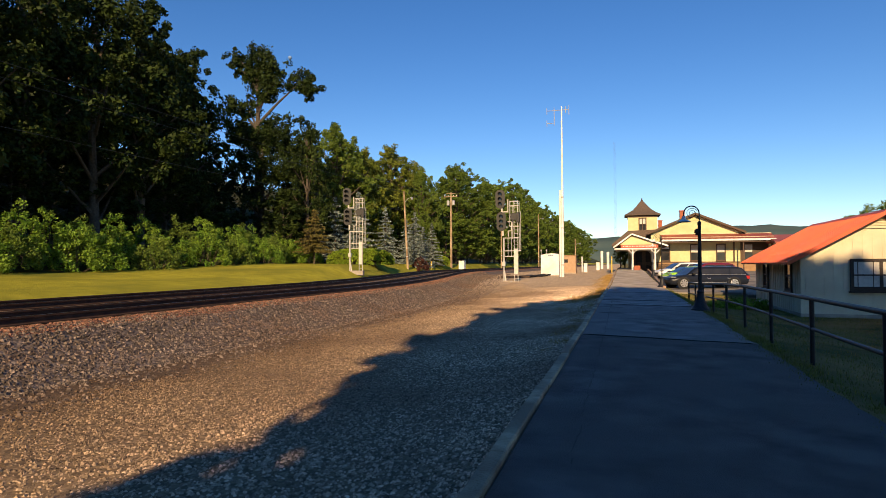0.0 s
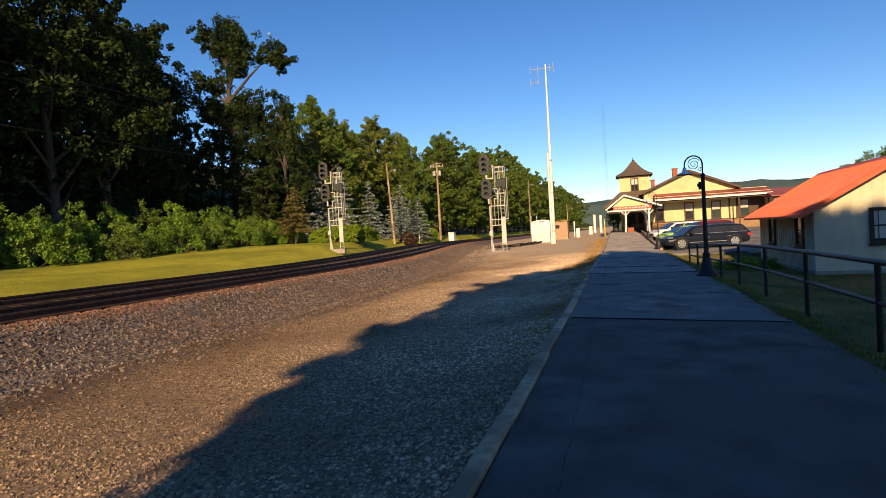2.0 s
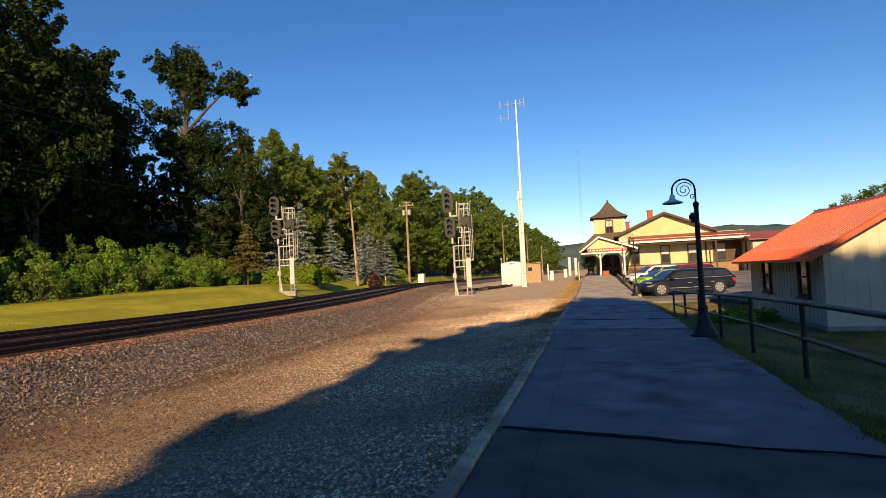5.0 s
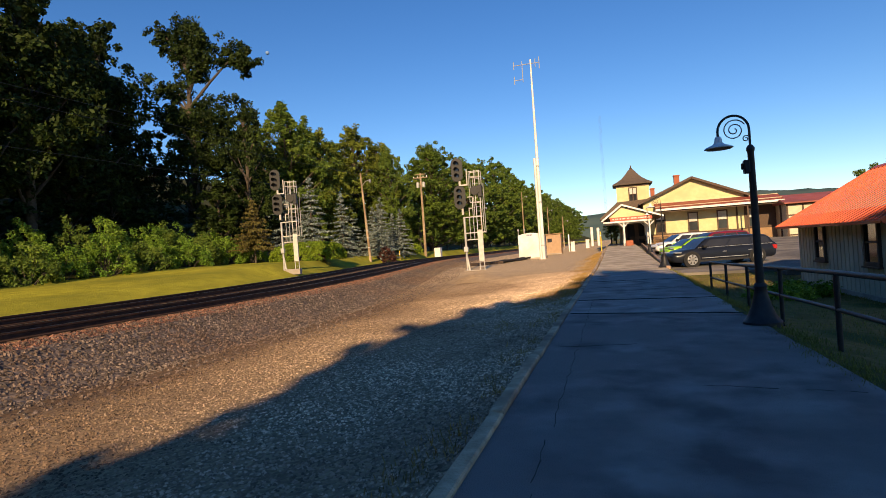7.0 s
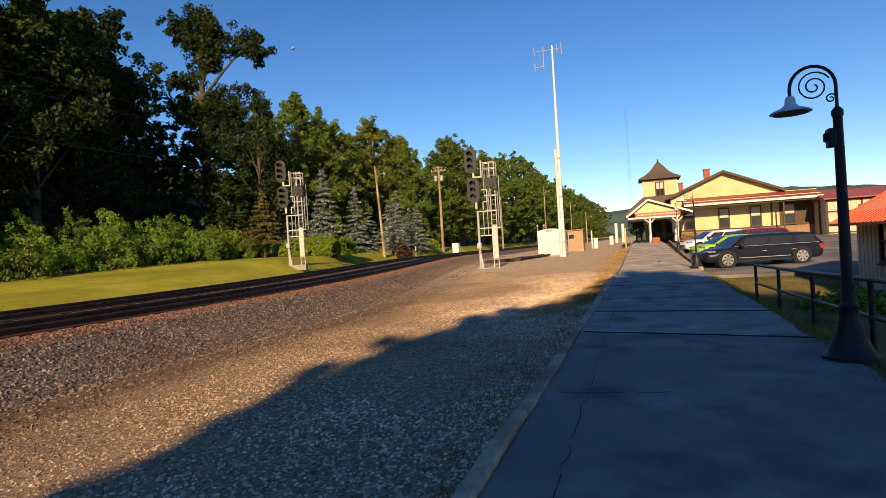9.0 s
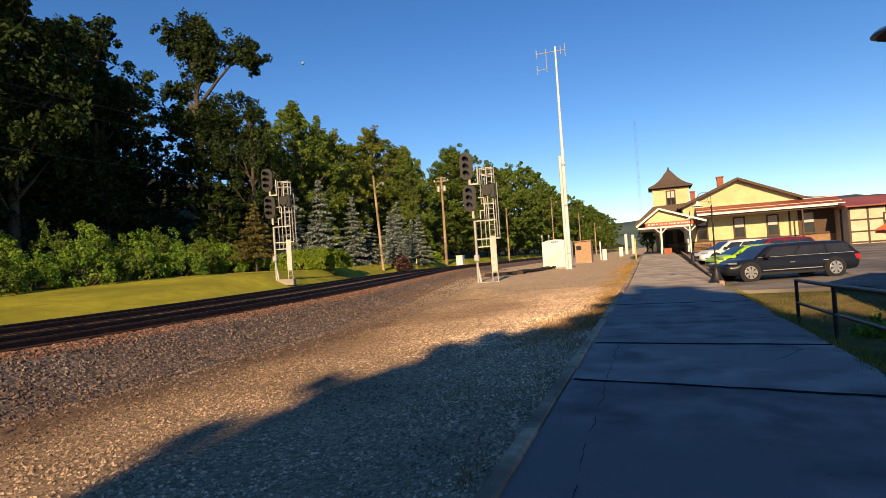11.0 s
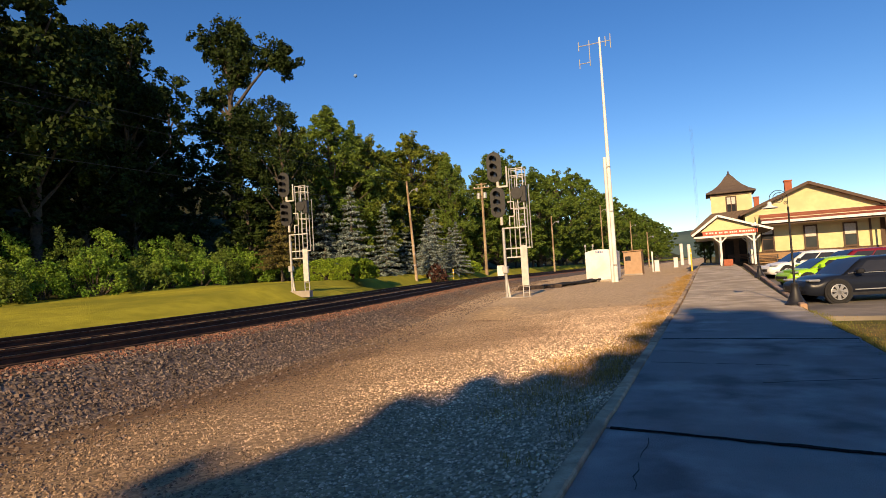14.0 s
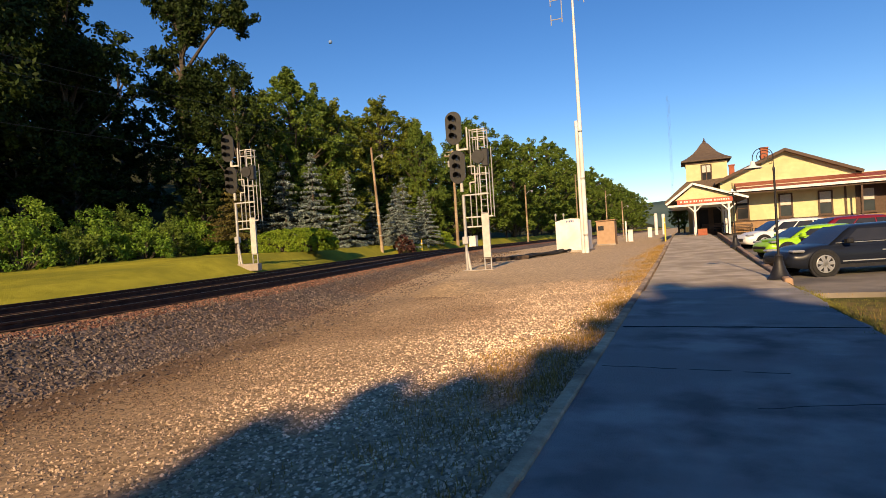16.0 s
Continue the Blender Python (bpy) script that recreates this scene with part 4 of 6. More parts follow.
# ---- cars ----
def car(name, at, turn, label, body_mat, L=4.6, Wd=1.82, H=1.62, hood=0.98, belt=1.02, nose=0.62, wb=2.7, ws=(0.95, 0.25), tail=(-1.75, -2.15), wheel=0.34, rear_full=True):
    """A parked car, its front to +x. ws: where windscreen meets bonnet and roof; tail: roof's end and body's end of the rear window."""
    c = thing(name, at, label, "car", group="parked cars", turn=turn)
    f, r = L / 2, -L / 2
    keys = [(r, 0.45, belt - 0.16, 0.80), (r + 0.08, 0.30, belt - 0.02, 0.90), (r + 0.5, 0.24, belt + 0.01, 0.97), (r + 1.2, 0.22, belt, 1.0), (0, 0.22, belt - 0.02, 1.0), (ws[0] - 0.25, 0.22, belt - 0.04, 1.0),
            (ws[0] + 0.05, 0.22, hood, 0.99), (ws[0] + 0.5, 0.22, hood - 0.05, 0.97), (f - 0.35, 0.24, hood - 0.17, 0.92), (f - 0.1, 0.28, nose + 0.06, 0.82), (f, 0.36, nose - 0.10, 0.66)]
    st = []
    for i in range(len(keys) - 1):
        q = [keys[max(0, i - 1)], keys[i], keys[i + 1], keys[min(len(keys) - 1, i + 2)]]
        for u in (0.0, 0.33, 0.67):
            st.append(tuple(0.5 * (2 * b + (c2 - a) * u + (2 * a - 5 * b + 4 * c2 - d) * u * u + (3 * b - a - 3 * c2 + d) * u ** 3) for a, b, c2, d in zip(*q)))
    st.append(keys[-1])
    g, w0 = Geo(), Wd / 2
    for i, (x, zb, zt, wf) in enumerate(st):
        w, h = w0 * wf, zt - zb
        half = [(0.88, zb), (0.955, zb + 0.06), (0.985, zb + h * 0.28), (1.0, zb + h * 0.55), (0.985, zb + h * 0.74), (0.955, zb + h * 0.87), (0.90, zt - 0.03), (0.80, zt), (0.45, zt + 0.022)]
        ring = [(-w * a, b) for a, b in half] + [(0, zt + 0.03)] + [(w * a, b) for a, b in reversed(half)]
        n = len(ring)
        g.v += [(x, a, b) for a, b in ring]
        if i:
            k = n * i
            g.f += [(k - n + a, k - n + (a + 1) % n, k + (a + 1) % n, k + a) for a in range(n)]
    g.f += [tuple(range(n)), tuple(range(len(g.v) - n, len(g.v)))]
    body = g.out("body", body_mat, c, smooth=True)
    wg, wr, base, top = w0 * 0.91, w0 * 0.72, belt - 0.05, H - 0.05
    def wide_at(z):
        return wg + (wr - wg) * (z - base) / (top - base)
    prof = [(ws[0], base), (ws[1], top), (tail[0], top - 0.01), (tail[1], base + 0.01)]
    line = [(ws[0] + 0.03, base)]
    for u in (0.25, 0.5, 0.75, 0.92):
        line.append((ws[0] + (ws[1] - ws[0]) * u, base + (top - base) * (u + 0.06 * math.sin(math.pi * u))))
    line += [(ws[1] - 0.18, top + 0.02), ((ws[1] + tail[0]) / 2, top + 0.05), (tail[0] + 0.2, top + 0.025)]
    for u in (0.0, 0.3, 0.65):
        line.append((tail[0] + (tail[1] - tail[0]) * u, top - 0.01 - (top - base) * (u ** 1.35)))
    line.append((tail[1] - 0.02, base))
    g = Geo()
    for i, (x, zt) in enumerate(line):
        side = [(wg, base - 0.02), (wide_at(base + (zt - base) * 0.45), base + (zt - base) * 0.45), (wide_at(max(base, zt - 0.07)), max(base, zt - 0.07)), (wide_at(zt) * 0.93, max(base, zt - 0.015)), (wide_at(zt) * 0.5, zt + 0.015)]
        ring = [(-a, b) for a, b in side] + [(0, zt + 0.022)] + [(a, b) for a, b in reversed(side)]
        n = len(ring)
        g.v += [(x, a, b) for a, b in ring]
        if i:
            k = n * i
            g.f += [(k - n + a, k - n + a + 1, k + a + 1, k + a) for a in range(n - 1)]
    g.out("roof", body_mat, body, smooth=True)
    # glass, a few millimetres proud of the cabin
    def plate(pts, nm, lab):
        m = len(pts)
        cen = sum((Vector(p) for p in pts), Vector()) / m
        nrm = (Vector(pts[1]) - Vector(pts[0])).cross(Vector(pts[2]) - Vector(pts[0])).normalized()
        if nrm.dot(cen - Vector((-0.2, 0, 0.7))) < 0:
            nrm = -nrm
        vs = [tuple(Vector(p) - nrm * 0.01) for p in pts] + [tuple(Vector(p) + nrm * 0.012) for p in pts]
        Geo().add(vs, [tuple(range(m)), tuple(range(m, 2 * m))] + [(k, (k + 1) % m, m + (k + 1) % m, m + k) for k in range(m)]).out(nm, GLASS, body, lab)
    g = Geo()
    for i, (xa, za) in enumerate(line[:5]):
        ya = wide_at(za) * 0.91
        g.v += [(xa + 0.012, -ya, za + 0.03), (xa + 0.012, 0, za + 0.042), (xa + 0.012, ya, za + 0.03)]
        if i:
            g.f += [(3 * i - 3, 3 * i - 2, 3 * i + 1, 3 * i), (3 * i - 2, 3 * i - 1, 3 * i + 2, 3 * i + 1)]
    g.out("windscreen", GLASS, body, "tinted windscreen glass", smooth=True)
    (xa, za), (xb, zb2) = line[-3], line[-2]
    plate([(xa, -wide_at(za) * 0.86, za + 0.012), (xa, wide_at(za) * 0.86, za + 0.012), (xb, wide_at(zb2) * 0.86, zb2 + 0.012), (xb, -wide_at(zb2) * 0.86, zb2 + 0.012)], "rear_window", "tinted rear glass")
    lo, hi = base + 0.09, top - 0.085
    def edge(xa, xb, z):
        return xa + (xb - xa) * (z - base) / (top - base)
    cuts = [(edge(prof[0][0], prof[1][0], lo) - 0.20, edge(prof[0][0], prof[1][0], hi) - 0.14)]
    cuts += [(prof[0][0] + (prof[3][0] - prof[0][0]) * u, prof[1][0] + (prof[2][0] - prof[1][0]) * u * 1.02) for u in (0.37, 0.69)]
    cuts.append((edge(prof[3][0], prof[2][0], lo) + 0.20, edge(prof[3][0], prof[2][0], hi) + 0.05))
    for sgn in (-1, 1):
        for (a0, a1), (b0, b1) in zip(cuts, cuts[1:]):
            plate([(a0 - 0.03, sgn * wide_at(lo), lo), (a1 - 0.03, sgn * wide_at(hi), hi), (b1 + 0.03, sgn * wide_at(hi), hi), (b0 + 0.03, sgn * wide_at(lo), lo)], "side_window", "dark tinted side glass")
    for sgn in (-1, 1):
        for u in (0.36, 0.68):
            xm = prof[0][0] + (prof[3][0] - prof[0][0]) * u
            Geo().box(xm - 0.02, xm + 0.18, sgn * (w0 + 0.004) - 0.014, sgn * (w0 + 0.004) + 0.014, belt - 0.24, belt - 0.21).out("door_handle", ALLOY if body_mat is NAVY else body_mat, body, bevel=0.006)
            Geo().box(xm - 0.006, xm + 0.004, sgn * (w0 - 0.003) - 0.004, sgn * (w0 - 0.003) + 0.004, 0.40, belt - 0.20).out("door_gap", BLACK, body)
        Geo().bar((prof[0][0] - 0.1, sgn * (wg - 0.02), base + 0.065), (prof[3][0] + 0.2, sgn * (wg - 0.02), base + 0.065), 0.03, 0.016).out("belt_moulding", ALLOY, body)
        Geo().box(ws[0] - 0.42, ws[0] - 0.24, sgn * (w0 + 0.10) - 0.10, sgn * (w0 + 0.10) + 0.10, belt - 0.0, belt + 0.15).out("mirror", BLACK if body_mat is not LIME else LIME, body, bevel=0.03)
        Geo().box(f - 0.44, f - 0.10, sgn * w0 * 0.75 - 0.13, sgn * w0 * 0.75 + 0.14, nose + 0.06, nose + 0.135).out("headlight", LAMPGLASS, body, "clear headlamp", bevel=0.03)
        Geo().box(r - 0.01, r + 0.22, sgn * w0 * 0.78 - 0.14, sgn * w0 * 0.78 + 0.13, belt - 0.28, belt - 0.06).out("tail_light", REDLAMP, body, "red tail lamp", bevel=0.02)
        Geo().bar((r + 0.9, sgn * (w0 - 0.045), 0.27), (f - 0.9, sgn * (w0 - 0.045), 0.27), 0.05, 0.10).out("sill", BLACK, body)
        if body_mat is NAVY:
            Geo().bar((-wb / 2 + 0.55, sgn * (w0 - 0.012), 0.40), (wb / 2 - 0.4, sgn * (w0 - 0.012), 0.40), 0.02, 0.028).out("sill_trim", ALLOY, body, "bright metal sill strip")
    Geo().box(f - 0.10, f + 0.012, -0.5, 0.5, 0.40, nose - 0.06).out("grille", BLACK, body, bevel=0.02)
    Geo().box(r - 0.03, r + 0.02, -0.26, 0.26, 0.62, 0.76).out("plate_bar", PLATE, body)
    for x in (wb / 2 + 0.08, -wb / 2 + 0.08):
        for sgn in (-1, 1):
            y0 = sgn * (w0 - 0.10)
            def ring(rad, a0, a1, nm, m, par, lab=""):
                g = Geo()
                n = 24
                for yy in (a0, a1):
                    g.v += [(x + rad * math.cos(2 * math.pi * k / n), y0 + sgn * yy, wheel + rad * math.sin(2 * math.pi * k / n)) for k in range(n)]
                g.f += [(k, (k + 1) % n, n + (k + 1) % n, n + k) for k in range(n)] + [tuple(range(n)), tuple(range(n, 2 * n))]
                return g.out(nm, m, par, lab, bevel=0.015 if nm == "wheel" else 0.0)
            ring(wheel + 0.055, 0.0, 0.104, "wheel_arch", BLACK, body)
            wh = ring(wheel, 0.0, 0.125, "wheel", TYRE, c, "black tyre on an alloy rim")
            ring(wheel * 0.68, 0.11, 0.128, "rim_dish", BLACK, wh)
            g = Geo()
            for k in range(7):
                a = 2 * math.pi * k / 7 + 0.3
                for da in (-0.13, 0.13):
                    g.bar((x, y0 + sgn * 0.134, wheel), (x + wheel * 0.66 * math.cos(a + da), y0 + sgn * 0.134, wheel + wheel * 0.66 * math.sin(a + da)), 0.05, 0.02, up=(0, 1, 0))
            g.tube([(x + wheel * 0.66 * math.cos(2 * math.pi * k / 20), y0 + sgn * 0.13, wheel + wheel * 0.66 * math.sin(2 * math.pi * k / 20)) for k in range(21)], 0.016, 6)
            g.out("rim", ALLOY, wh, "bright alloy rim")
    return c


LOTZ = -0.24
car("minivan", (3.1, 44.55, LOTZ + rise(43)), 199, "dark navy minivan parked beside the platform kerb", NAVY, L=5.1, Wd=1.9, H=1.38, hood=0.86, belt=0.88, nose=0.62, wb=3.2, ws=(1.42, 0.72), tail=(-2.15, -2.52), wheel=0.35)
car("hatchback", (2.95, 51.3, LOTZ + rise(51)), 199, "lime green small hatchback parked in the lot", LIME, L=4.0, Wd=1.72, H=1.24, hood=0.80, belt=0.82, nose=0.58, wb=2.5, ws=(1.15, 0.4), tail=(-1.3, -1.85), wheel=0.31)
car("estate_car", (4.6, 54.9, LOTZ + rise(54)), 199, "maroon estate car parked in the lot", MAROON, L=4.7, Wd=1.82, H=1.46, hood=0.90, belt=0.92, ws=(1.2, 0.4), tail=(-1.8, -2.2))
car("crossover", (3.1, 59.0, LOTZ + rise(58)), 199, "white crossover parked in the lot", CARWHITE, L=4.6, Wd=1.84, H=1.42, hood=0.88, belt=0.90, ws=(1.2, 0.4), tail=(-1.7, -2.1))
car("sedan", (26.0, 74.0, LOTZ + rise(74)), 185, "black sedan parked by the half-timbered wing", CARBLACK, L=4.7, Wd=1.82, H=1.46, hood=0.92, belt=0.96, nose=0.62, ws=(1.0, 0.3), tail=(-1.1, -1.75))


# ---- trackside signals ----
def signal(x, y, turn, label):
    """Ladder mast with a caged platform, two hooded three-lamp heads on brackets, and a small marker head."""
    s = thing("railway_signal", (x, y, ground_z(x, y) + 0.02), label, "signal", group="trackside signals", turn=turn)
    Geo().box(-0.22, 1.25, -0.2, 0.22, -0.4, 0.01).out("footing", CONCRETE, s, bevel=0.02)
    mast = Geo().tube([(0, 0, 0), (0, 0, 3.45)], 0.075, 10).out("mast", GALV, s, smooth=True)
    Geo().bar((0.02, 0, 0.9), (0.16, -0.02, 0.0), 0.06, 0.1).out("mast_brace", SIGWHITE, mast)
    Geo().box(-0.13, 0.13, -0.16, 0.10, 1.2, 1.55).out("relay_case", GALV, s, "small grey junction case", bevel=0.015)
    col = Geo()
    for u in (0.82, 1.12):
        col.box(u - 0.022, u + 0.022, 0.05, 0.10, 0.0, 6.45)
    col.out("ladder_rail", GALV, s)
    Geo().box(0.80, 1.14, -0.02, 0.05, 0.55, 2.55).out("climb_guard", SIGWHITE, s, "cream sheet climbing guard on the ladder", bevel=0.01)
    for k in range(21):
        Geo().tube([(0.82, 0.08, 0.2 + 0.3 * k), (1.12, 0.08, 0.2 + 0.3 * k)], 0.014, 6).out("rung", GALV, s)
    # service platforms and their guard frames
    for z, x0, x1 in ((3.45, -0.05, 1.2), (2.42, 0.05, 1.35), (1.98, 0.1, 0.85)):
        Geo().bar((x0, 0.02, z), (x1, 0.02, z), 0.07, 0.06).out("bracket", SIGWHITE, s)
    for z in (6.4, 6.05, 5.2, 4.4):
        Geo().bar((0.45, 0.05, z), (1.15, 0.05, z), 0.035, 0.035).out("guard_bar", SIGWHITE, s)
        Geo().bar((0.45, 0.55, z), (1.15, 0.55, z), 0.035, 0.035).out("guard_bar", SIGWHITE, s)
        Geo().bar((1.15, 0.05, z), (1.15, 0.55, z), 0.035, 0.035).out("guard_bar", SIGWHITE, s)
    for u, v, z0, z1 in ((0.45, 0.05, 4.4, 6.45), (0.66, 0.3, 3.4, 6.1), (0.45, 0.55, 4.9, 6.45), (1.3, 0.5, 2.4, 5.6), (1.22, 0.25, 2.42, 6.4), (0.6, 0.02, 2.0, 4.5), (0.34, 0.02, 2.0, 3.45)):
        Geo().tube([(u, v, z0), (u, v, z1)], 0.026, 6).out("stanchion", GALV, s)
    pts = [(0.36, 0, 3.55), (0.36, 0, 4.02), (0.62, 0, 4.02), (0.62, 0, 4.75), (0.3, 0, 4.75)]
    for a, b in zip(pts, pts[1:]):
        Geo().bar(a, b, 0.05, 0.05, up=(0, 1, 0)).out("conduit", SIGWHITE, s)
    Geo().bar((-0.1, 0, 5.55), (0.36, 0, 5.55), 0.08, 0.08).out("head_arm", SIGWHITE, s)
    Geo().tube([(0.34, 0, 5.5), (0.34, 0, 6.55)], 0.04, 8).out("head_arm", SIGWHITE, s)
    for hx, hz in ((-0.28, 6.05), (-0.2, 4.25)):
        g = Geo()
        n = 24
        ring = []
        for k in range(n):
            a = 2 * math.pi * k / n
            ring.append((hx + 0.385 * math.cos(a), 0.0, hz + 0.53 + (0.38 if math.sin(a) >= 0 else -0.38) + 0.385 * math.sin(a)))
        g.add(ring + [(p[0], 0.05, p[2]) for p in ring], [tuple(range(n)), tuple(range(n, 2 * n))] + [(k, (k + 1) % n, n + (k + 1) % n, n + k) for k in range(n)])
        head = g.out("signal_head", SIGBLACK, s, "black oval signal backboard")
        for k in range(3):
            cz = hz + 0.13 + 0.40 * k
            h = Geo()
            m = 14
            for yy, r in ((0.0, 0.15), (-0.36, 0.14)):
                h.v += [(hx + r * math.cos(math.pi * (-0.15 + 1.3 * j / m)), yy, cz + r * math.sin(math.pi * (-0.15 + 1.3 * j / m))) for j in range(m + 1)]
            h.f += [(j, j + 1, m + 2 + j, m + 1 + j) for j in range(m)]
            hood = h.out("hood", SIGBLACK, head)
            Geo().tube([(hx, -0.012, cz), (hx, 0.0, cz)], 0.105, 16).out("lens", GLASS, head)
        Geo().box(hx - 0.24, hx + 0.24, 0.05, 0.26, hz + 0.0, hz + 1.06).out("lamp_case", SIGBLACK, head, bevel=0.03)
        Geo().tube([(hx + 0.12, 0.1, hz - 0.62), (hx + 0.12, 0.1, hz - 0.2)], 0.075, 8).out("head_bracket", SIGWHITE, head)
    Geo().tube([(0.82, -0.1, 5.15), (0.82, 0.1, 5.15)], 0.30, 20).out("marker_head", SIGBLACK, s, "small round black marker light")
    Geo().box(0.98, 1.28, -0.05, 0.2, 4.7, 5.5).out("marker_case", SIGBLACK, s, bevel=0.03)
    return s


sig = signal(-10.92, 49.6, 4, "tall steel signal with two black heads on gravel")
copy_thing(sig, pose(-24.85, 50.2, ground_z(-24.85, 50.2) + 0.02, 0, 0, 10))["label"] = "tall steel signal with two black heads beside the lawn"


# ---- relay hut, mast, shed ----
def relay_hut():
    z = ground_z(-9.3, 67.5)
    h = thing("relay_hut", (-9.3, 67.3, z), "white steel railway relay hut with rounded top", "hut")
    body = Geo().prism([(-1.12, 0.12), (1.12, 0.12), (1.12, 2.28), (0.6, 2.42), (0, 2.47), (-0.6, 2.42), (-1.12, 2.28)], 0.0, 2.6).out("body", WHITE, h, bevel=0.02)
    Geo().box(-1.2, 1.25, -0.1, 2.7, -0.4, 0.12).out("base", CONCRETE, h)
    x = -0.3
    for w in (0.09, 0.07, 0.11, 0.05, 0.1, 0.08):
        Geo().box(x, x + w - 0.02, -0.008, 0.0, 2.18, 2.33).out("letter_bar", BLUEINK, body)
        x += w + 0.01
    Geo().box(-1.02, 0.9, -0.012, 0.0, 0.25, 2.1).out("door_panel", WHITE, body)
    for x in (-1.08, -0.5):
        Geo().lathe([(0.03, 2.2), (0.03, 2.68), (0.075, 2.7), (0.075, 2.85), (0.02, 2.9)], 10, (x, 0.1, 0)).out("vent_pipe", GALV, h)


relay_hut()


def radio_mast():
    z = ground_z(-7.8, 64.4)
    m = thing("radio_mast", (-7.75, 64.3, z), "tall white radio mast with dipole antennas", "mast")
    Geo().lathe([(0.16, -0.2), (0.15, 0.2), (0.13, 9), (0.09, 14), (0.07, 17.6)], 12).out("pole", WHITE, m, smooth=True)
    Geo().tube([(-0.22, -0.16, 0), (-0.22, -0.16, 8.9)], 0.11, 10).out("side_pole", WHITE, m, "shorter white pole beside the mast", smooth=True)
    for z in (1.2, 5.0, 8.2):
        Geo().box(-0.3, 0.14, -0.24, -0.0, z, z + 0.08).out("clamp", GALV, m)
    Geo().tube([(-1.5, 0, 17.25), (0.75, 0, 17.25)], 0.03, 6).out("antenna_boom", GALV, m)
    Geo().tube([(-1.5, 0, 15.95), (-0.75, 0, 15.95)], 0.03, 6).out("antenna_boom", GALV, m)
    for x, z0, z1 in ((-1.5, 16.9, 17.6), (-1.5, 15.6, 16.3), (-0.75, 15.7, 17.55), (0.4, 16.9, 17.6), (0.75, 16.7, 17.75)):
        Geo().tube([(x, 0, z0), (x, 0, z1)], 0.035, 6).out("dipole", GALV, m)


radio_mast()


def shed():
    z = ground_z(-9.0, 84)
    s = thing("equipment_shed", (-8.85, 84.0, z), "small tan wooden equipment shed by the line", "shed")
    body = Geo().box(-0.9, 0.85, 0, 2.0, -0.3, 2.35).out("wall", SHEDPAINT, s, bevel=0.01)
    Geo().prism([(-1.0, 2.35), (0.95, 2.42), (0.95, 2.52), (-1.0, 2.45)], -0.15, 2.15).out("roof", TAN, s)
    Geo().box(-0.75, -0.2, -0.02, 0.0, 1.45, 1.9).out("window", GLASS, s)
    Geo().box(-0.95, 0.9, -0.03, 0.0, -0.3, 0.1).out("skirt", CONCRETE, s)


shed()


def cabinet(x, y, w, h, label):
    c = thing("signal_cabinet", (x, y, ground_z(x, y)), label, "cabinet", group="trackside cabinets")
    Geo().box(-w / 2, w / 2, 0, w, 0.0, h).out("case", WHITE, c, bevel=0.03)
    Geo().box(-w / 2 - 0.03, w / 2 + 0.03, -0.03, w + 0.03, h, h + 0.06).out("lid", WHITE, c)
    Geo().box(-w / 2 - 0.1, w / 2 + 0.1, -0.1, w + 0.1, -0.3, 0.06).out("plinth", CONCRETE, c)


cabinet(-27.6, 96.5, 0.95, 1.55, "white trackside cabinet on the lawn")
cabinet(-7.2, 92.0, 0.5, 1.3, "white trackside cabinet beside the yard")
cabinet(-6.5, 118.0, 0.6, 1.5, "white trackside cabinet at the far end of the yard")


def marker_post(x, y, h, r, m, label):
    p = thing("marker_post", (x, y, ground_z(x, y)), label, "post", group="marker posts")
    Geo().lathe([(r, -0.3), (r, h - 0.05), (r * 0.7, h)], 10).out("shaft", m, p, smooth=True)
    Geo().lathe([(r * 1.08, h - 0.5), (r * 1.08, h - 0.38)], 10).out("band", WHITE, p)


marker_post(-28.3, 79.5, 1.55, 0.06, YELLOWPOST, "yellow marker post on the lawn")
marker_post(-27.4, 80.2, 1.45, 0.06, YELLOWPOST, "yellow marker post on the lawn")
marker_post(-3.2, 79.0, 2.1, 0.06, YELLOWPOST, "thin yellow post at the platform's end")
marker_post(-7.9, 95.0, 2.4, 0.09, WHITE, "white marker post beside the yard")
marker_post(-6.9, 150.0, 4.4, 0.33, WHITE, "pale concrete pillar far down the line")
marker_post(-5.5, 151.0, 4.2, 0.33, WHITE, "pale concrete pillar far down the line")

# black cables and old timbers between the signal and the hut
cable = thing("cable_bundle", (0, 0, 0), "black cables lying on the gravel", "cable")
for k in range(5):
    pts = []
    for i in range(16):
        t = i / 15
        x, y = -11.2 + 1.1 * t + 0.2 * k + random.uniform(-0.1, 0.1), 57.0 + 10.0 * t + random.uniform(-0.2, 0.2) + 0.3 * k
        pts.append((x, y, ground_z(x, y) + 0.07 + 0.12 * abs(math.sin(4 * t + k))))
    Geo().tube(pts, 0.07, 6).out("cable", TYRE, cable, smooth=True)
for k, (x, y, a, ln) in enumerate(((-11.6, 56.6, 60, 2.4), (-11.3, 57.4, 35, 2.6), (-10.9, 58.6, 72, 2.4), (-11.9, 58.0, 15, 2.0))):
    t = thing("old_sleeper", (x, y, ground_z(x, y) + 0.10 + 0.03 * (k % 2)), "dark discarded wooden sleeper on the gravel", "sleeper", group="discarded sleepers", turn=a)
    Geo().box(-ln / 2, ln / 2, -0.12, 0.12, -0.14, 0.10).out("beam", TIE, t, bevel=0.02)


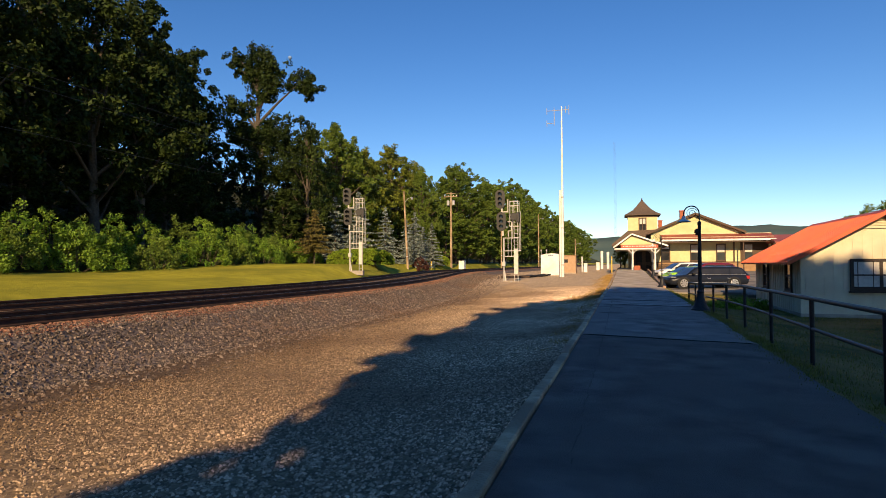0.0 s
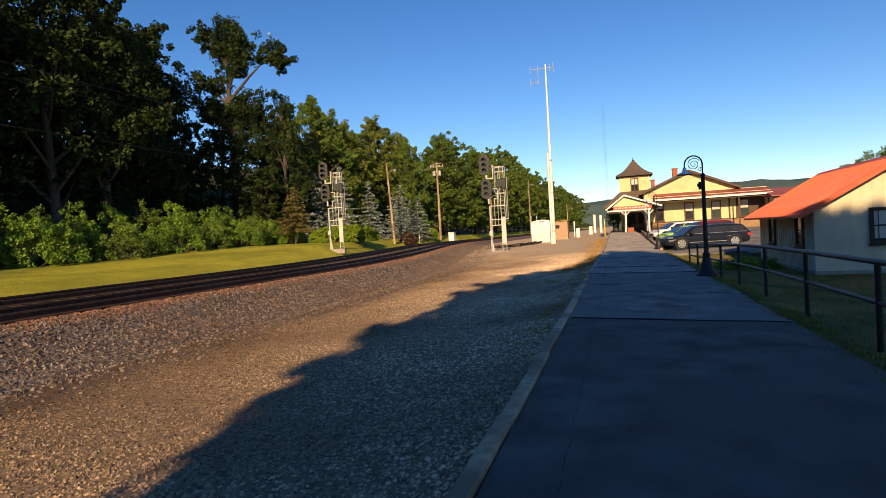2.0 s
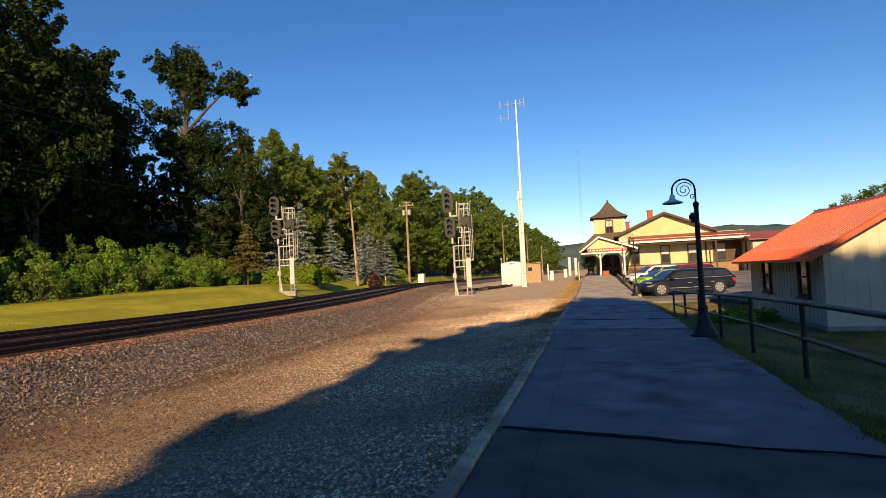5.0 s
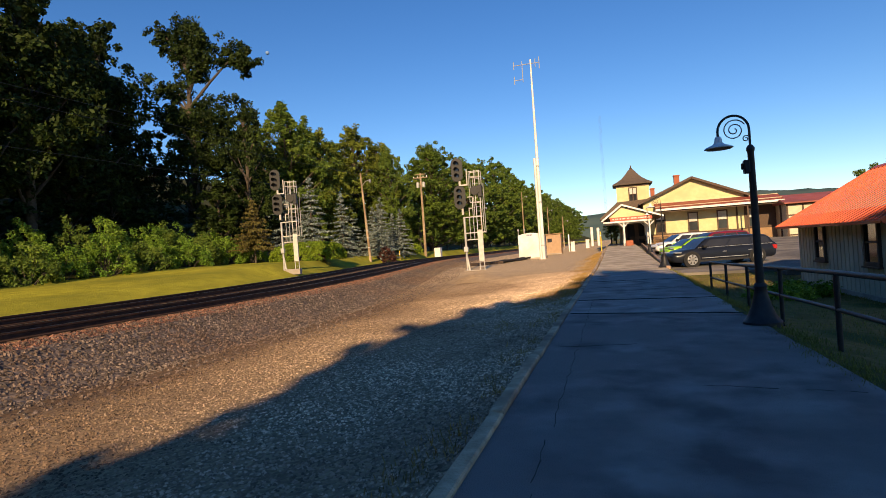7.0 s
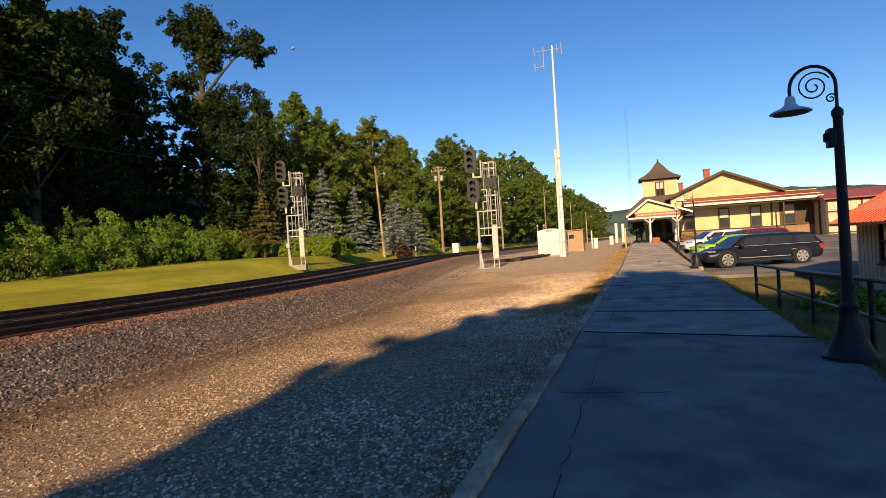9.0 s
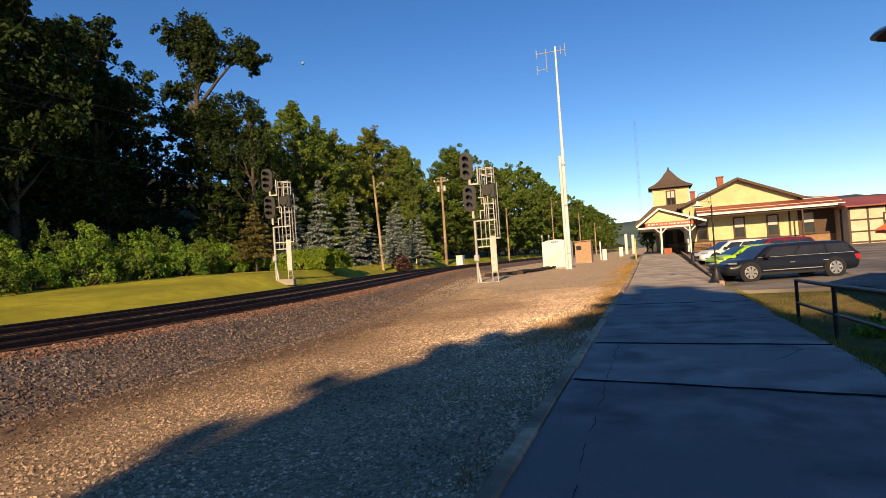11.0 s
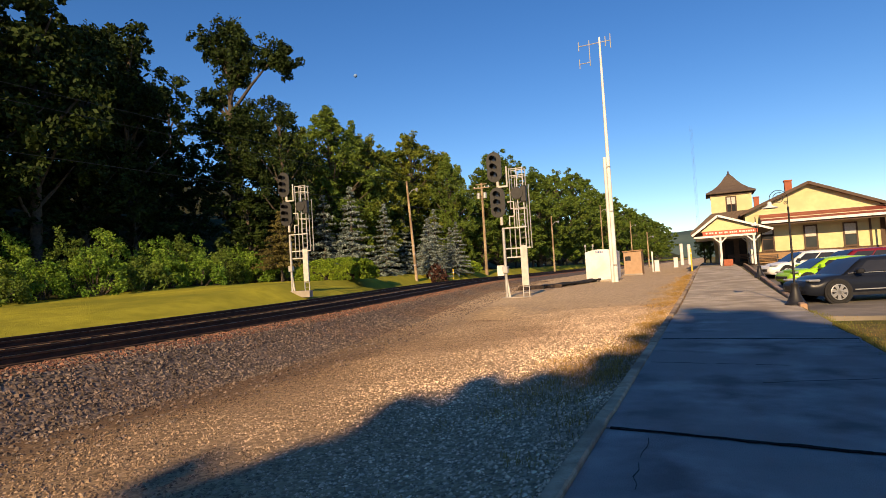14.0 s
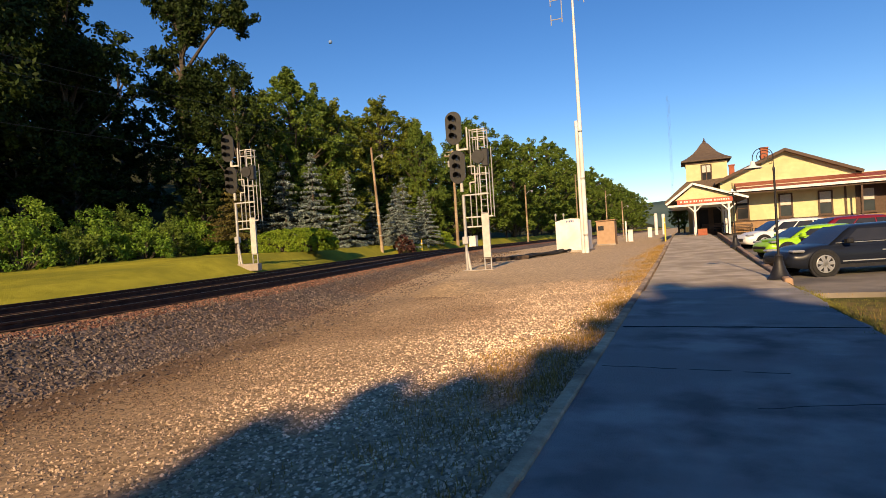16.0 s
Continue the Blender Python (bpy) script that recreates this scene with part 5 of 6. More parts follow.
def gravel_heap(x, y, w, d, h, seed, material, label):
    """A low spread heap with an uneven outline."""
    rng, g, rings, n = random.Random(seed), Geo(), 7, 28
    t = thing("gravel_heap", (x, y, ground_z(x, y)), label, "gravel heap", group="gravel heaps")
    for i in range(rings):
        u = 1 - i / rings
        for j in range(n):
            a = 2 * math.pi * j / n
            k = u * (1 + 0.18 * noise.noise(Vector((math.cos(a) * 1.7, math.sin(a) * 1.7, seed))))
            px, py = w / 2 * k * math.cos(a), d / 2 * k * math.sin(a)
            lift = h * (0.5 - 0.5 * math.cos(math.pi * (1 - u))) + (rng.uniform(-0.02, 0.03) if i else -0.05)
            g.v.append((px, py, lift + ground_z(x + px, y + py) - ground_z(x, y)))
        if i:
            k = n * i
            g.f += [(k - n + j, k - n + (j + 1) % n, k + (j + 1) % n, k + j) for j in range(n)]
    g.f.append(tuple(range(len(g.v) - n, len(g.v))))
    g.out("mound", material, t, smooth=True)


gravel_heap(-8.6, 42.4, 3.4, 4.2, 0.3, 3, GRAVEL, "low heap of tan gravel near the signal")

# ---- wooden poles and wires ----
def pole(x, y, h, label, lamp=0, arm=False, lean=0.0, thick=1.0):
    p = thing("utility_pole", (x, y, ground_z(x, y)), label, "pole", group="wooden poles along the line")
    p.rotation_euler = (0, radians(lean), 0)
    Geo().lathe([(r * thick, z) for r, z in ((0.16, -0.4), (0.145, 2), (0.10, h))], 10).out("shaft", POLEWOOD, p, smooth=True)
    if lamp:
        zl = h - 1.35
        pts = [(0.1, 0, zl), (0.5, -0.05, zl + 0.35), (0.95, -0.1, zl + 0.45)]
        a = Geo().tube(pts, 0.03, 6).out("lamp_arm", GALV, p)
        Geo().lathe([(0.05, 0.02), (0.13, -0.03), (0.15, -0.2), (0.1, -0.34), (0.03, -0.38)], 10, (1.08, -0.1, zl + 0.5)).out("lamp_head", LAMPGLASS, a)
        for k in (1.5, 2.6, 3.4):
            Geo().lathe([(0.155, k), (0.155, k + 0.08)], 10).out("band", GALV, p)
    if arm:
        Geo().box(-1.1, 1.1, -0.18, -0.06, h - 0.75, h - 0.61).out("crossarm", POLEWOOD, p)
        Geo().box(-0.8, 0.8, -0.18, -0.06, h - 0.25, h - 0.14).out("crossarm", POLEWOOD, p)
        for x in (-1.0, -0.45, 0.45, 1.0):
            Geo().lathe([(0.04, h - 0.61), (0.06, h - 0.52), (0.04, h - 0.42)], 8, (x, -0.12, 0)).out("insulator", WHITE, p)
        for x in (-0.42, 0.46):
            Geo().lathe([(0.05, h - 2.15), (0.25, h - 2.1), (0.25, h - 1.4), (0.1, h - 1.3)], 12, (x, -0.22, 0)).out("transformer", GALV, p, smooth=True)
    return p


pole(-27.9, 72.4, 9.9, "leaning wooden pole with a street lamp beside the lawn", lamp=1, lean=-3.0)
pole(-28.5, 93.6, 12.2, "wooden pole with crossarms and two grey transformers", arm=True, thick=1.4)
pole(-24.0, 112.0, 9.0, "wooden pole with a street lamp beside the track", lamp=1)
pole(-20.6, 138.0, 12.5, "wooden pole with a street lamp far down the line", lamp=1)
pole(-17.5, 158.0, 10.5, "wooden pole with a street lamp far down the line", lamp=1)
pole(-12.6, 142.0, 7.0, "grey wooden pole with a lamp far down the yard", lamp=1)
pole(22.4, 62.0, 7.9, "bare wooden pole behind the cottage")
g = thing("overhead_wires", (0, 0, 0), "thin black overhead wires before the woods", "wire")
for z, dx in ((10.6, 0), (11.2, 0.5), (8.2, 0.2)):
    pts = [(-31.0 + dx + 2.5 * t, -20 + 113.6 * t, z + 0.6 - 3.4 * t * (1 - t)) for t in [i / 24 for i in range(25)]]
    Geo().tube(pts, 0.014, 4).out("wire", BLACK, g)
p0 = pole(-31.2, -20.5, 11.9, "wooden pole carrying wires past the woods", arm=True)


# ---- plants ----
def leaf_cloud(rng, centres, radii, per, size, outward=0.5, flat=1.0, droop=0.0):
    """Many small leaf blades round the given clump centres."""
    n = len(centres) * per
    c = np.repeat(np.array(centres, float), per, 0)
    r = np.repeat(np.array(radii, float), per)[:, None]
    d = rng.normal(size=(n, 3))
    d /= np.linalg.norm(d, axis=1)[:, None]
    p = c + d * r * (rng.random((n, 1)) ** 0.4) * np.array([1, 1, flat])
    nrm = d * outward + rng.normal(size=(n, 3)) * 0.6 + np.array([0, 0, 0.35])
    nrm /= np.linalg.norm(nrm, axis=1)[:, None]
    u = np.cross(nrm, rng.normal(size=(n, 3)))
    u /= np.linalg.norm(u, axis=1)[:, None]
    v = np.cross(nrm, u)
    s = size * rng.uniform(0.6, 1.3, (n, 1))
    tip = p + u * s * 0.62 - np.array([0, 0, 1.0]) * s * droop
    verts = np.empty((n, 4, 3))
    verts[:, 0] = p - u * s * 0.5
    verts[:, 1] = p + v * s * 0.30
    verts[:, 2] = tip
    verts[:, 3] = p - v * s * 0.30
    return verts.reshape(-1, 3), [(4 * i, 4 * i + 1, 4 * i + 2, 4 * i + 3) for i in range(n)]


def tree_proto(seed, H, R, base, clumps, per, size, leaf, lobes=None, fill=0.55):
    """A trunk with limbs to its lobes and a crown of leaf clumps round them. Stands at the origin."""
    rng = np.random.default_rng(seed)
    rnd = random.Random(seed)
    if lobes is None:
        lobes = []
        k = 15
        for i in range(k):
            t = (i + 0.5) / k
            z = base + (H - base) * (0.12 + 0.80 * t)
            w = R * (0.50 + 0.50 * math.sin(math.pi * min(1, 0.22 + 0.80 * t))) * (1 - 0.55 * t ** 3)
            a = i * 2.4 + rnd.uniform(-0.4, 0.4)
            q = w * rnd.uniform(0.45, 0.80)
            lobes.append((q * math.cos(a), q * math.sin(a), z, R * rnd.uniform(0.30, 0.46)))
        lobes.append((0, 0, H - R * 0.32, R * 0.34))
        lobes.append((rnd.uniform(-1, 1), rnd.uniform(-1, 1), base + (H - base) * 0.55, R * 0.5))
    g = Geo()
    g.tube([(0, 0, -1.2), (0.1, 0, base * 0.5), (rnd.uniform(-0.3, 0.3), 0.2, base + (H - base) * 0.35), (0, 0, H * 0.86)], [H * 0.022, H * 0.017, H * 0.012, H * 0.003], 9)
    far = [l for l in lobes if math.hypot(l[0], l[1]) > 4.5 and base > 8]
    for x, y, z, r in lobes:
        if far and (x, y, z, r) in far[1:]:
            g.tube([far[0][:3], (x, y, z)], [H * 0.003, H * 0.0016], 5)
            continue
        z0 = max(base * 0.6, z - 0.45 * math.hypot(x, y) - r * 0.9)
        g.tube([(0, 0, z0 * 0.97), (x * 0.45, y * 0.45, (z0 + z) / 2 - 0.2), (x * 0.95, y * 0.95, z)], [H * 0.0075, H * 0.005, H * 0.0016], 6)
    trunk = g.mesh("trunk", BARK, smooth=True)
    cs, rs = [], []
    wsum = sum(l[3] ** 2 for l in lobes)
    for x, y, z, r in lobes:
        for _ in range(max(3, int(clumps * r * r / wsum))):
            d = rng.normal(size=3)
            d /= np.linalg.norm(d)
            q = r * rng.uniform(fill, 1.08)
            cs.append((x + d[0] * q, y + d[1] * q, z + d[2] * q * 0.82))
            rs.append(r * rng.uniform(0.20, 0.40))
    v, f = leaf_cloud(rng, cs, rs, per, size)
    crown = bpy.data.meshes.new("crown")
    crown.from_pydata(v.tolist(), [], f)
    crown.materials.append(leaf)
    return trunk, crown


def round_lobes(seed, H, R):
    """Lobes of a broad, closed crown that reaches almost to the ground."""
    rnd, lobes = random.Random(seed), []
    for i in range(64):
        t = (i + 0.5) / 64
        z = H * (0.10 + 0.80 * t)
        w = R * math.sqrt(max(0.05, 1 - (2 * abs(t - 0.42)) ** 2.4 * 0.8)) * (1.0 if t < 0.6 else 1 - 0.55 * (t - 0.6))
        a = i * 2.4 + rnd.uniform(-0.5, 0.5)
        q = w * rnd.uniform(0.45, 0.86)
        lobes.append((q * math.cos(a), q * math.sin(a), z, R * rnd.uniform(0.15, 0.27)))
    return lobes + [(0.3, 0, H * 0.93, R * 0.24), (0, 0, H * 0.6, R * 0.55), (0, 0, H * 0.35, R * 0.55)]


def plant_tree(proto, x, y, scale, label, leaf=None, turn=None, wide=1.0, z=None, group="trees of the bank", name="tree"):
    t = new(name)
    zz = ground_z(x, y) if z is None else z
    t.matrix_world = pose(x, y, zz - 0.1, 0, 0, random.uniform(0, 360) if turn is None else turn) @ Matrix.Diagonal((scale * wide, scale * wide, scale, 1))
    tagged(t, label, "tree", group)
    for nm, me in (("trunk", proto[0]), ("crown", proto[1])):
        o = new(nm, me)
        o.parent = t
    return t


B3 = tree_proto(18, 18, 5.2, 2.2, 170, 32, 0.46, LEAF)
D1 = tree_proto(11, 18, 5.2, 2.2, 240, 62, 0.29, LEAFSHADED)
D2 = tree_proto(12, 18, 4.6, 3.0, 230, 62, 0.29, LEAFSHADED)
D3 = tree_proto(17, 18, 5.2, 2.0, 120, 28, 0.62, LEAFSHADED)
B1 = tree_proto(13, 18, 5.6, 2.4, 200, 48, 0.37, LEAF)
B2 = tree_proto(14, 18, 4.9, 2.0, 190, 46, 0.38, LEAF)
TALL = tree_proto(16, 30, 5, 12, 560, 44, 0.34, LEAFSHADED, lobes=[(0.0, 0, 28.3, 2.1), (2.0, 0.4, 26.9, 1.9), (-0.6, 0.5, 25.8, 2.1), (2.6, -0.3, 24.3, 1.6), (0.7, 0, 23.0, 1.7), (-3.6, 0, 28.7, 1.5), (-2.9, 0.3, 27.0, 1.2), (-1.4, 0, 21.2, 1.5), (-3.9, 0.5, 22.2, 1.5),
                  (6.8, 0, 24.4, 1.6), (5.3, 0.2, 24.3, 1.2), (8.2, 0, 23.4, 1.4), (7.1, 0.3, 23.0, 1.2), (3.0, 0, 19.0, 2.0), (-2.6, 0, 18.8, 2.2), (0.4, 0.3, 17.2, 2.4), (4.4, 0.2, 16.4, 2.2)], fill=0.3)
M1 = tree_proto(41, 18, 5.4, 0.8, 680, 62, 0.25, LEAF, lobes=round_lobes(41, 18, 5.4), fill=0.35)
M2 = tree_proto(42, 18, 5.4, 0.8, 680, 62, 0.25, LEAFGOLD, lobes=round_lobes(42, 18, 5.4), fill=0.35)
M3 = tree_proto(43, 18, 5.4, 0.8, 500, 46, 0.35, LEAF, lobes=round_lobes(43, 18, 5.4), fill=0.35)
DARK = "tall broadleaf tree of the wooded bank, its green darkened for shade"
LIT = "green broadleaf tree at the edge of the woods"
OLIVE = "olive green broadleaf tree behind the spruces"

y, k = -66.0, 0
while y < 60:
    plant_tree((D1, D2)[k % 2] if y > 28 else D3, -42.2 - 0.13 * (max(y, -20) - 14) + random.uniform(-1.6, 1.4), y, random.uniform(0.98, 1.14) * (1 + 0.0025 * max(y - 14, 0) + 0.16 * ramp01(6, 20, y) * (1 - ramp01(47, 54, y)) + 0.02 * ramp01(30, 50, y)), DARK)
    plant_tree(D3, -51.0 - 0.11 * (max(y, -20) - 14) + random.uniform(-1.5, 1.5), y + 2.5, random.uniform(1.06, 1.2) + 0.05 * ramp01(20, 50, y), DARK)
    if k % 2 == 0:
        plant_tree(D3, -63 + random.uniform(-3, 3), y + 4, random.uniform(0.95, 1.08), DARK)
    y += 5.4
    k += 1
plant_tree(TALL, -47.8, 69.0, 1.0, "very tall thin-crowned tree above the wooded bank", turn=0, z=0.7)
for x, y, top, half, pr, lab in ((-38.6, 66, 18.0, 3.6, D2, DARK), (-45, 66, 17.5, 4.6, D1, DARK), (-40.0, 76, 20.0, 5.2, M1, LIT), (-46, 78, 19.0, 5.2, M2, OLIVE), (-38.6, 82, 17.6, 4.2, M2, OLIVE), (-44.5, 87, 19.5, 5.0, M1, LIT),
                                 (-39.5, 95, 20.4, 5.8, M2, OLIVE), (-34.4, 96, 17.0, 3.4, M1, LIT), (-46, 98, 20.0, 5.5, M1, LIT), (-33.0, 113, 20.0, 6.8, M1, LIT), (-41, 108, 20.0, 6.0, M2, OLIVE), (-31.6, 132, 19.6, 5.4, M3, LIT), (-38, 126, 20.5, 6.5, M3, LIT),
                                 (-32.0, 150, 21.5, 6.0, M3, LIT), (-32.5, 168, 24.0, 7.0, M3, LIT), (-32.0, 190, 22.5, 6.6, M3, LIT), (-32.0, 212, 22.0, 7.0, M3, LIT), (-32.0, 240, 23.5, 7.5, M3, LIT), (-32.0, 268, 23.0, 7.5, M3, LIT), (-32.0, 298, 24.0, 8.0, M3, LIT), (-32.0, 335, 24.0, 9.0, M3, LIT), (-32.0, 375, 24.5, 9.0, M3, LIT), (-32, 430, 25.0, 10.0, M3, LIT)):
    zg = ground_z(x, y)
    sc = (top - zg) / 16.4
    plant_tree(pr, x, y, sc, lab, wide=1.25 * half / (5.3 * sc))
for x, y, s in ((-2.3, 104, 0.27), (-1.6, 112, 0.30)):
    plant_tree(B2, x, y, s, "small green tree behind the station porch", group="trees beyond the station", wide=1.2, z=0.5)
for x, y, s in ((24.5, 74, 0.48), (29.5, 76, 0.57), (36, 84, 0.68), (44, 92, 0.75), (33, 108, 0.55)):
    plant_tree(B1, x, y, s, "green tree behind the cottage roof", group="trees beyond the station", wide=1.25, z=-0.4)
# trees behind the walker, which shade the platform: their closed crowns follow one skyline
SKYLINE = ((-3.6, 7), (-3.2, 9.3), (-2.8, 12.1), (-1.9, 14.5), (-0.6, 16), (0, 16.3), (0.75, 16), (1.3, 16.7), (2.2, 18.2), (2.9, 19.5), (4.2, 20.8), (5, 19.8), (5.5, 18.7), (6, 17), (7, 17.3), (9.4, 16.8), (10.1, 18.6), (10.8, 16.8), (14, 16.3), (18.5, 15.1))


def skyline(x):
    for (xa, za), (xb, zb) in zip(SKYLINE, SKYLINE[1:]):
        if xa <= x <= xb:
            return za + (zb - za) * (x - xa) / (xb - xa)
    return 0.0


def shade_trees():
    rnd = random.Random(77)
    stems = {-1.2: [], 3.6: [], 8.6: [], 13.6: []}
    x = -2.5
    while x < 17.5:
        top = min(skyline(x), skyline(x - 0.5), skyline(x + 0.5))
        z = top - 0.75
        while z > 0.8:
            stem = min(stems, key=lambda q: abs(q - x))
            r = rnd.uniform(1.05, 1.25)
            stems[stem].append((x - stem + rnd.uniform(-0.12, 0.12), rnd.uniform(-1.0, 1.0), z, r if z < top - 1 else 1.0))
            z -= 0.95 if x > 7 else 0.6
        x += 0.62
    for i, (stem, lobes) in enumerate(stems.items()):
        pr = tree_proto(80 + i, max(l[2] for l in lobes), 5, 1.5, len(lobes) * 14, 40, 0.42, LEAFSHADED, lobes=lobes, fill=0.05)
        plant_tree(pr, stem, -7.0, 1.0, "dense tall tree behind the platform's start", group="trees that shade the platform", turn=0, z=0.0)


shade_trees()
for x, y, s in ((-53, 58, 0.85), (-57, 65, 0.95), (-62, 73, 1.0), (-51, 61.5, 0.5), (-55, 70, 0.6), (-58, 80, 0.9)):
    plant_tree(D3, x, y, s, DARK, turn=y * 7)


def spruce_proto(seed, H, R, leaf, low=0.0):
    """Whorls of drooping boughs on a straight stem, dense with needles."""
    rng, rnd = np.random.default_rng(seed), random.Random(seed)
    g = Geo().tube([(0, 0, -0.5), (0, 0, H * 0.97)], [H * 0.02, 0.02], 8)
    cs, rs = [], []
    whorls = 15
    for i in range(whorls):
        t = i / (whorls - 1)
        z = H * (0.05 + 0.93 * t)
        reach = R * (1 - t) ** 0.85 + 0.10
        nb = max(4, int(10 - 5 * t))
        for b in range(nb):
            a = 2 * math.pi * (b + 0.5 * (i % 2)) / nb + rnd.uniform(-0.2, 0.2)
            rr = reach * rnd.uniform(0.6, 1.25)
            z = H * (0.05 + low + (0.93 - low) * min(1.0, max(0.0, t + rnd.uniform(-0.03, 0.03))))
            tip = (rr * math.cos(a), rr * math.sin(a), z - rnd.uniform(0.08, 0.26) * rr + 0.1)
            g.tube([(0, 0, z), (tip[0] * 0.6, tip[1] * 0.6, z - 0.16 * rr), tip], [0.035, 0.02, 0.008], 4)
            m = max(2, int(rr / 0.26))
            for q in range(m):
                u = (q + 0.8) / m
                cs.append((tip[0] * u, tip[1] * u, z + (tip[2] - z) * u))
                rs.append(0.15 + 0.17 * (1 - u))
    v, f = leaf_cloud(rng, cs, rs, 14, 0.19, outward=0.2, flat=0.45, droop=0.35)
    crown = bpy.data.meshes.new("needles")
    crown.from_pydata(v.tolist(), [], f)
    crown.materials.append(leaf)
    return g.mesh("trunk", BARK), crown


S1 = spruce_proto(21, 9.0, 3.0, SPRUCE)
S2 = spruce_proto(22, 9.0, 2.7, SPRUCE)
S3 = spruce_proto(23, 6.0, 2.1, SPRUCEBROWN, low=0.2)
for i, (x, y, h) in enumerate(((-36.9, 70, 8.6), (-33.6, 70, 9.2), (-38.9, 69, 7.0), (-30.4, 71, 7.3), (-28.6, 77, 6.4), (-35.4, 84, 7.2), (-31.2, 84, 7.8), (-28.9, 85, 6.4), (-33.3, 86, 6.8), (-32.4, 91, 6.0))):
    t = plant_tree((S1, S2)[i % 2], x, y, h / 9.0, "silvery blue spruce on the lawn before the woods", group="blue spruces", name="spruce")
plant_tree(S3, -34.2, 60.2, 1.0, "small bronze-green spruce with a bare stem", group="", name="spruce")


def shrub(x, y, w, d, h, leaf, label, seed, per=40, size=0.2, group="", clipped=False, n=60):
    s = new("hedge" if clipped else "shrub")
    s.location = (x, y, ground_z(x, y) - 0.05)
    tagged(s, label, "hedge" if clipped else "shrub", group)
    rng = np.random.default_rng(seed)
    cs, rs = [], []
    for _ in range(n):
        a = rng.uniform(0, 2 * math.pi)
        e = rng.uniform(0.05, 1.0)
        k = (1 - e ** (4 if clipped else 2.2)) ** (0.35 if clipped else 0.55) * rng.uniform(0.8, 1.0)
        cs.append((math.cos(a) * w / 2 * k, math.sin(a) * d / 2 * k, h * e * rng.uniform(0.9, 1.0) * (1 if clipped else rng.uniform(0.75, 1.15))))
        rs.append(rng.uniform(0.16, 0.30) * (0.62 if clipped else 1.35))
    v, f = leaf_cloud(rng, cs, rs, per, size)
    v[:, 2] = np.maximum(v[:, 2], 0.0)
    raw("foliage", v.tolist(), f, leaf, s)
    g = Geo()
    for c in cs[::5]:
        g.tube([(c[0] * 0.2, c[1] * 0.2, -0.1), (c[0] * 0.6, c[1] * 0.6, c[2] * 0.6), c], [0.03, 0.02, 0.008], 5)
    g.out("stem", BARK, s)


shrub(-28.6, 60.0, 7.8, 2.5, 1.75, HEDGELEAF, "broad clipped yellow-green hedge on the lawn", 31, per=46, size=0.12, group="clipped hedges", clipped=True, n=900)
shrub(-29.2, 88.5, 4.0, 2.2, 1.35, HEDGELEAF, "clipped yellow-green hedge on the lawn", 32, per=42, size=0.15, group="clipped hedges", clipped=True, n=240)
shrub(-27.7, 76.5, 2.4, 2.0, 1.8, REDLEAF, "round copper-leaved bush on the lawn", 33, n=45)
shrub(2.4, 30.4, 1.5, 1.2, 0.24, HEDGELEAF, "low yellow-green clump by the railing", 34, per=50, size=0.11, n=40)
shrub(3.2, 31.6, 1.7, 1.3, 0.26, HEDGELEAF, "low yellow-green clump by the railing", 35, per=50, size=0.11, n=40)
# low growth that closes the woods towards the line
for i in range(15):
    # the first six take the shade-darkened leaf colour
    plant_tree(D3 if i < 6 else (B3, B2, D3)[i % 3], -40.5 + random.uniform(-1.2, 1.5), 62 + 3.4 * i, random.uniform(0.36, 0.5), "low leafy tree at the foot of the woods", wide=1.5, group="low trees of the bank")
for i in range(16):
    plant_tree(B3, -32.6 + random.uniform(-1, 0.8), 102 + 6.5 * i, random.uniform(0.34, 0.48), "low leafy tree at the foot of the woods", wide=1.7, group="low trees of the bank")
for i in range(21):
    plant_tree(D3, -46.5 + random.uniform(-1.2, 1.2), -22 + 4.1 * i, random.uniform(0.34, 0.46), "low dark leafy tree under the tall woods", wide=1.6, group="low trees of the bank")
# undergrowth along the foot of the bank
k, y = 18, 24.0
while y < 64:
    for row in range(2):
        shrub(-36.6 - 2.4 * row + random.uniform(-0.9, 0.9), y + random.uniform(-0.8, 0.8), random.uniform(3.0, 4.6), random.uniform(2.6, 3.6), random.uniform(2.0, 3.0) + 1.2 * row, (SHRUBLEAF, LEAF)[(k + row) % 3 == 2], "leafy green shrub at the foot of the bank", 100 + k * 2 + row, per=56, size=0.165, group="shrubs of the bank", n=72)
    y += 3.0
    k += 1


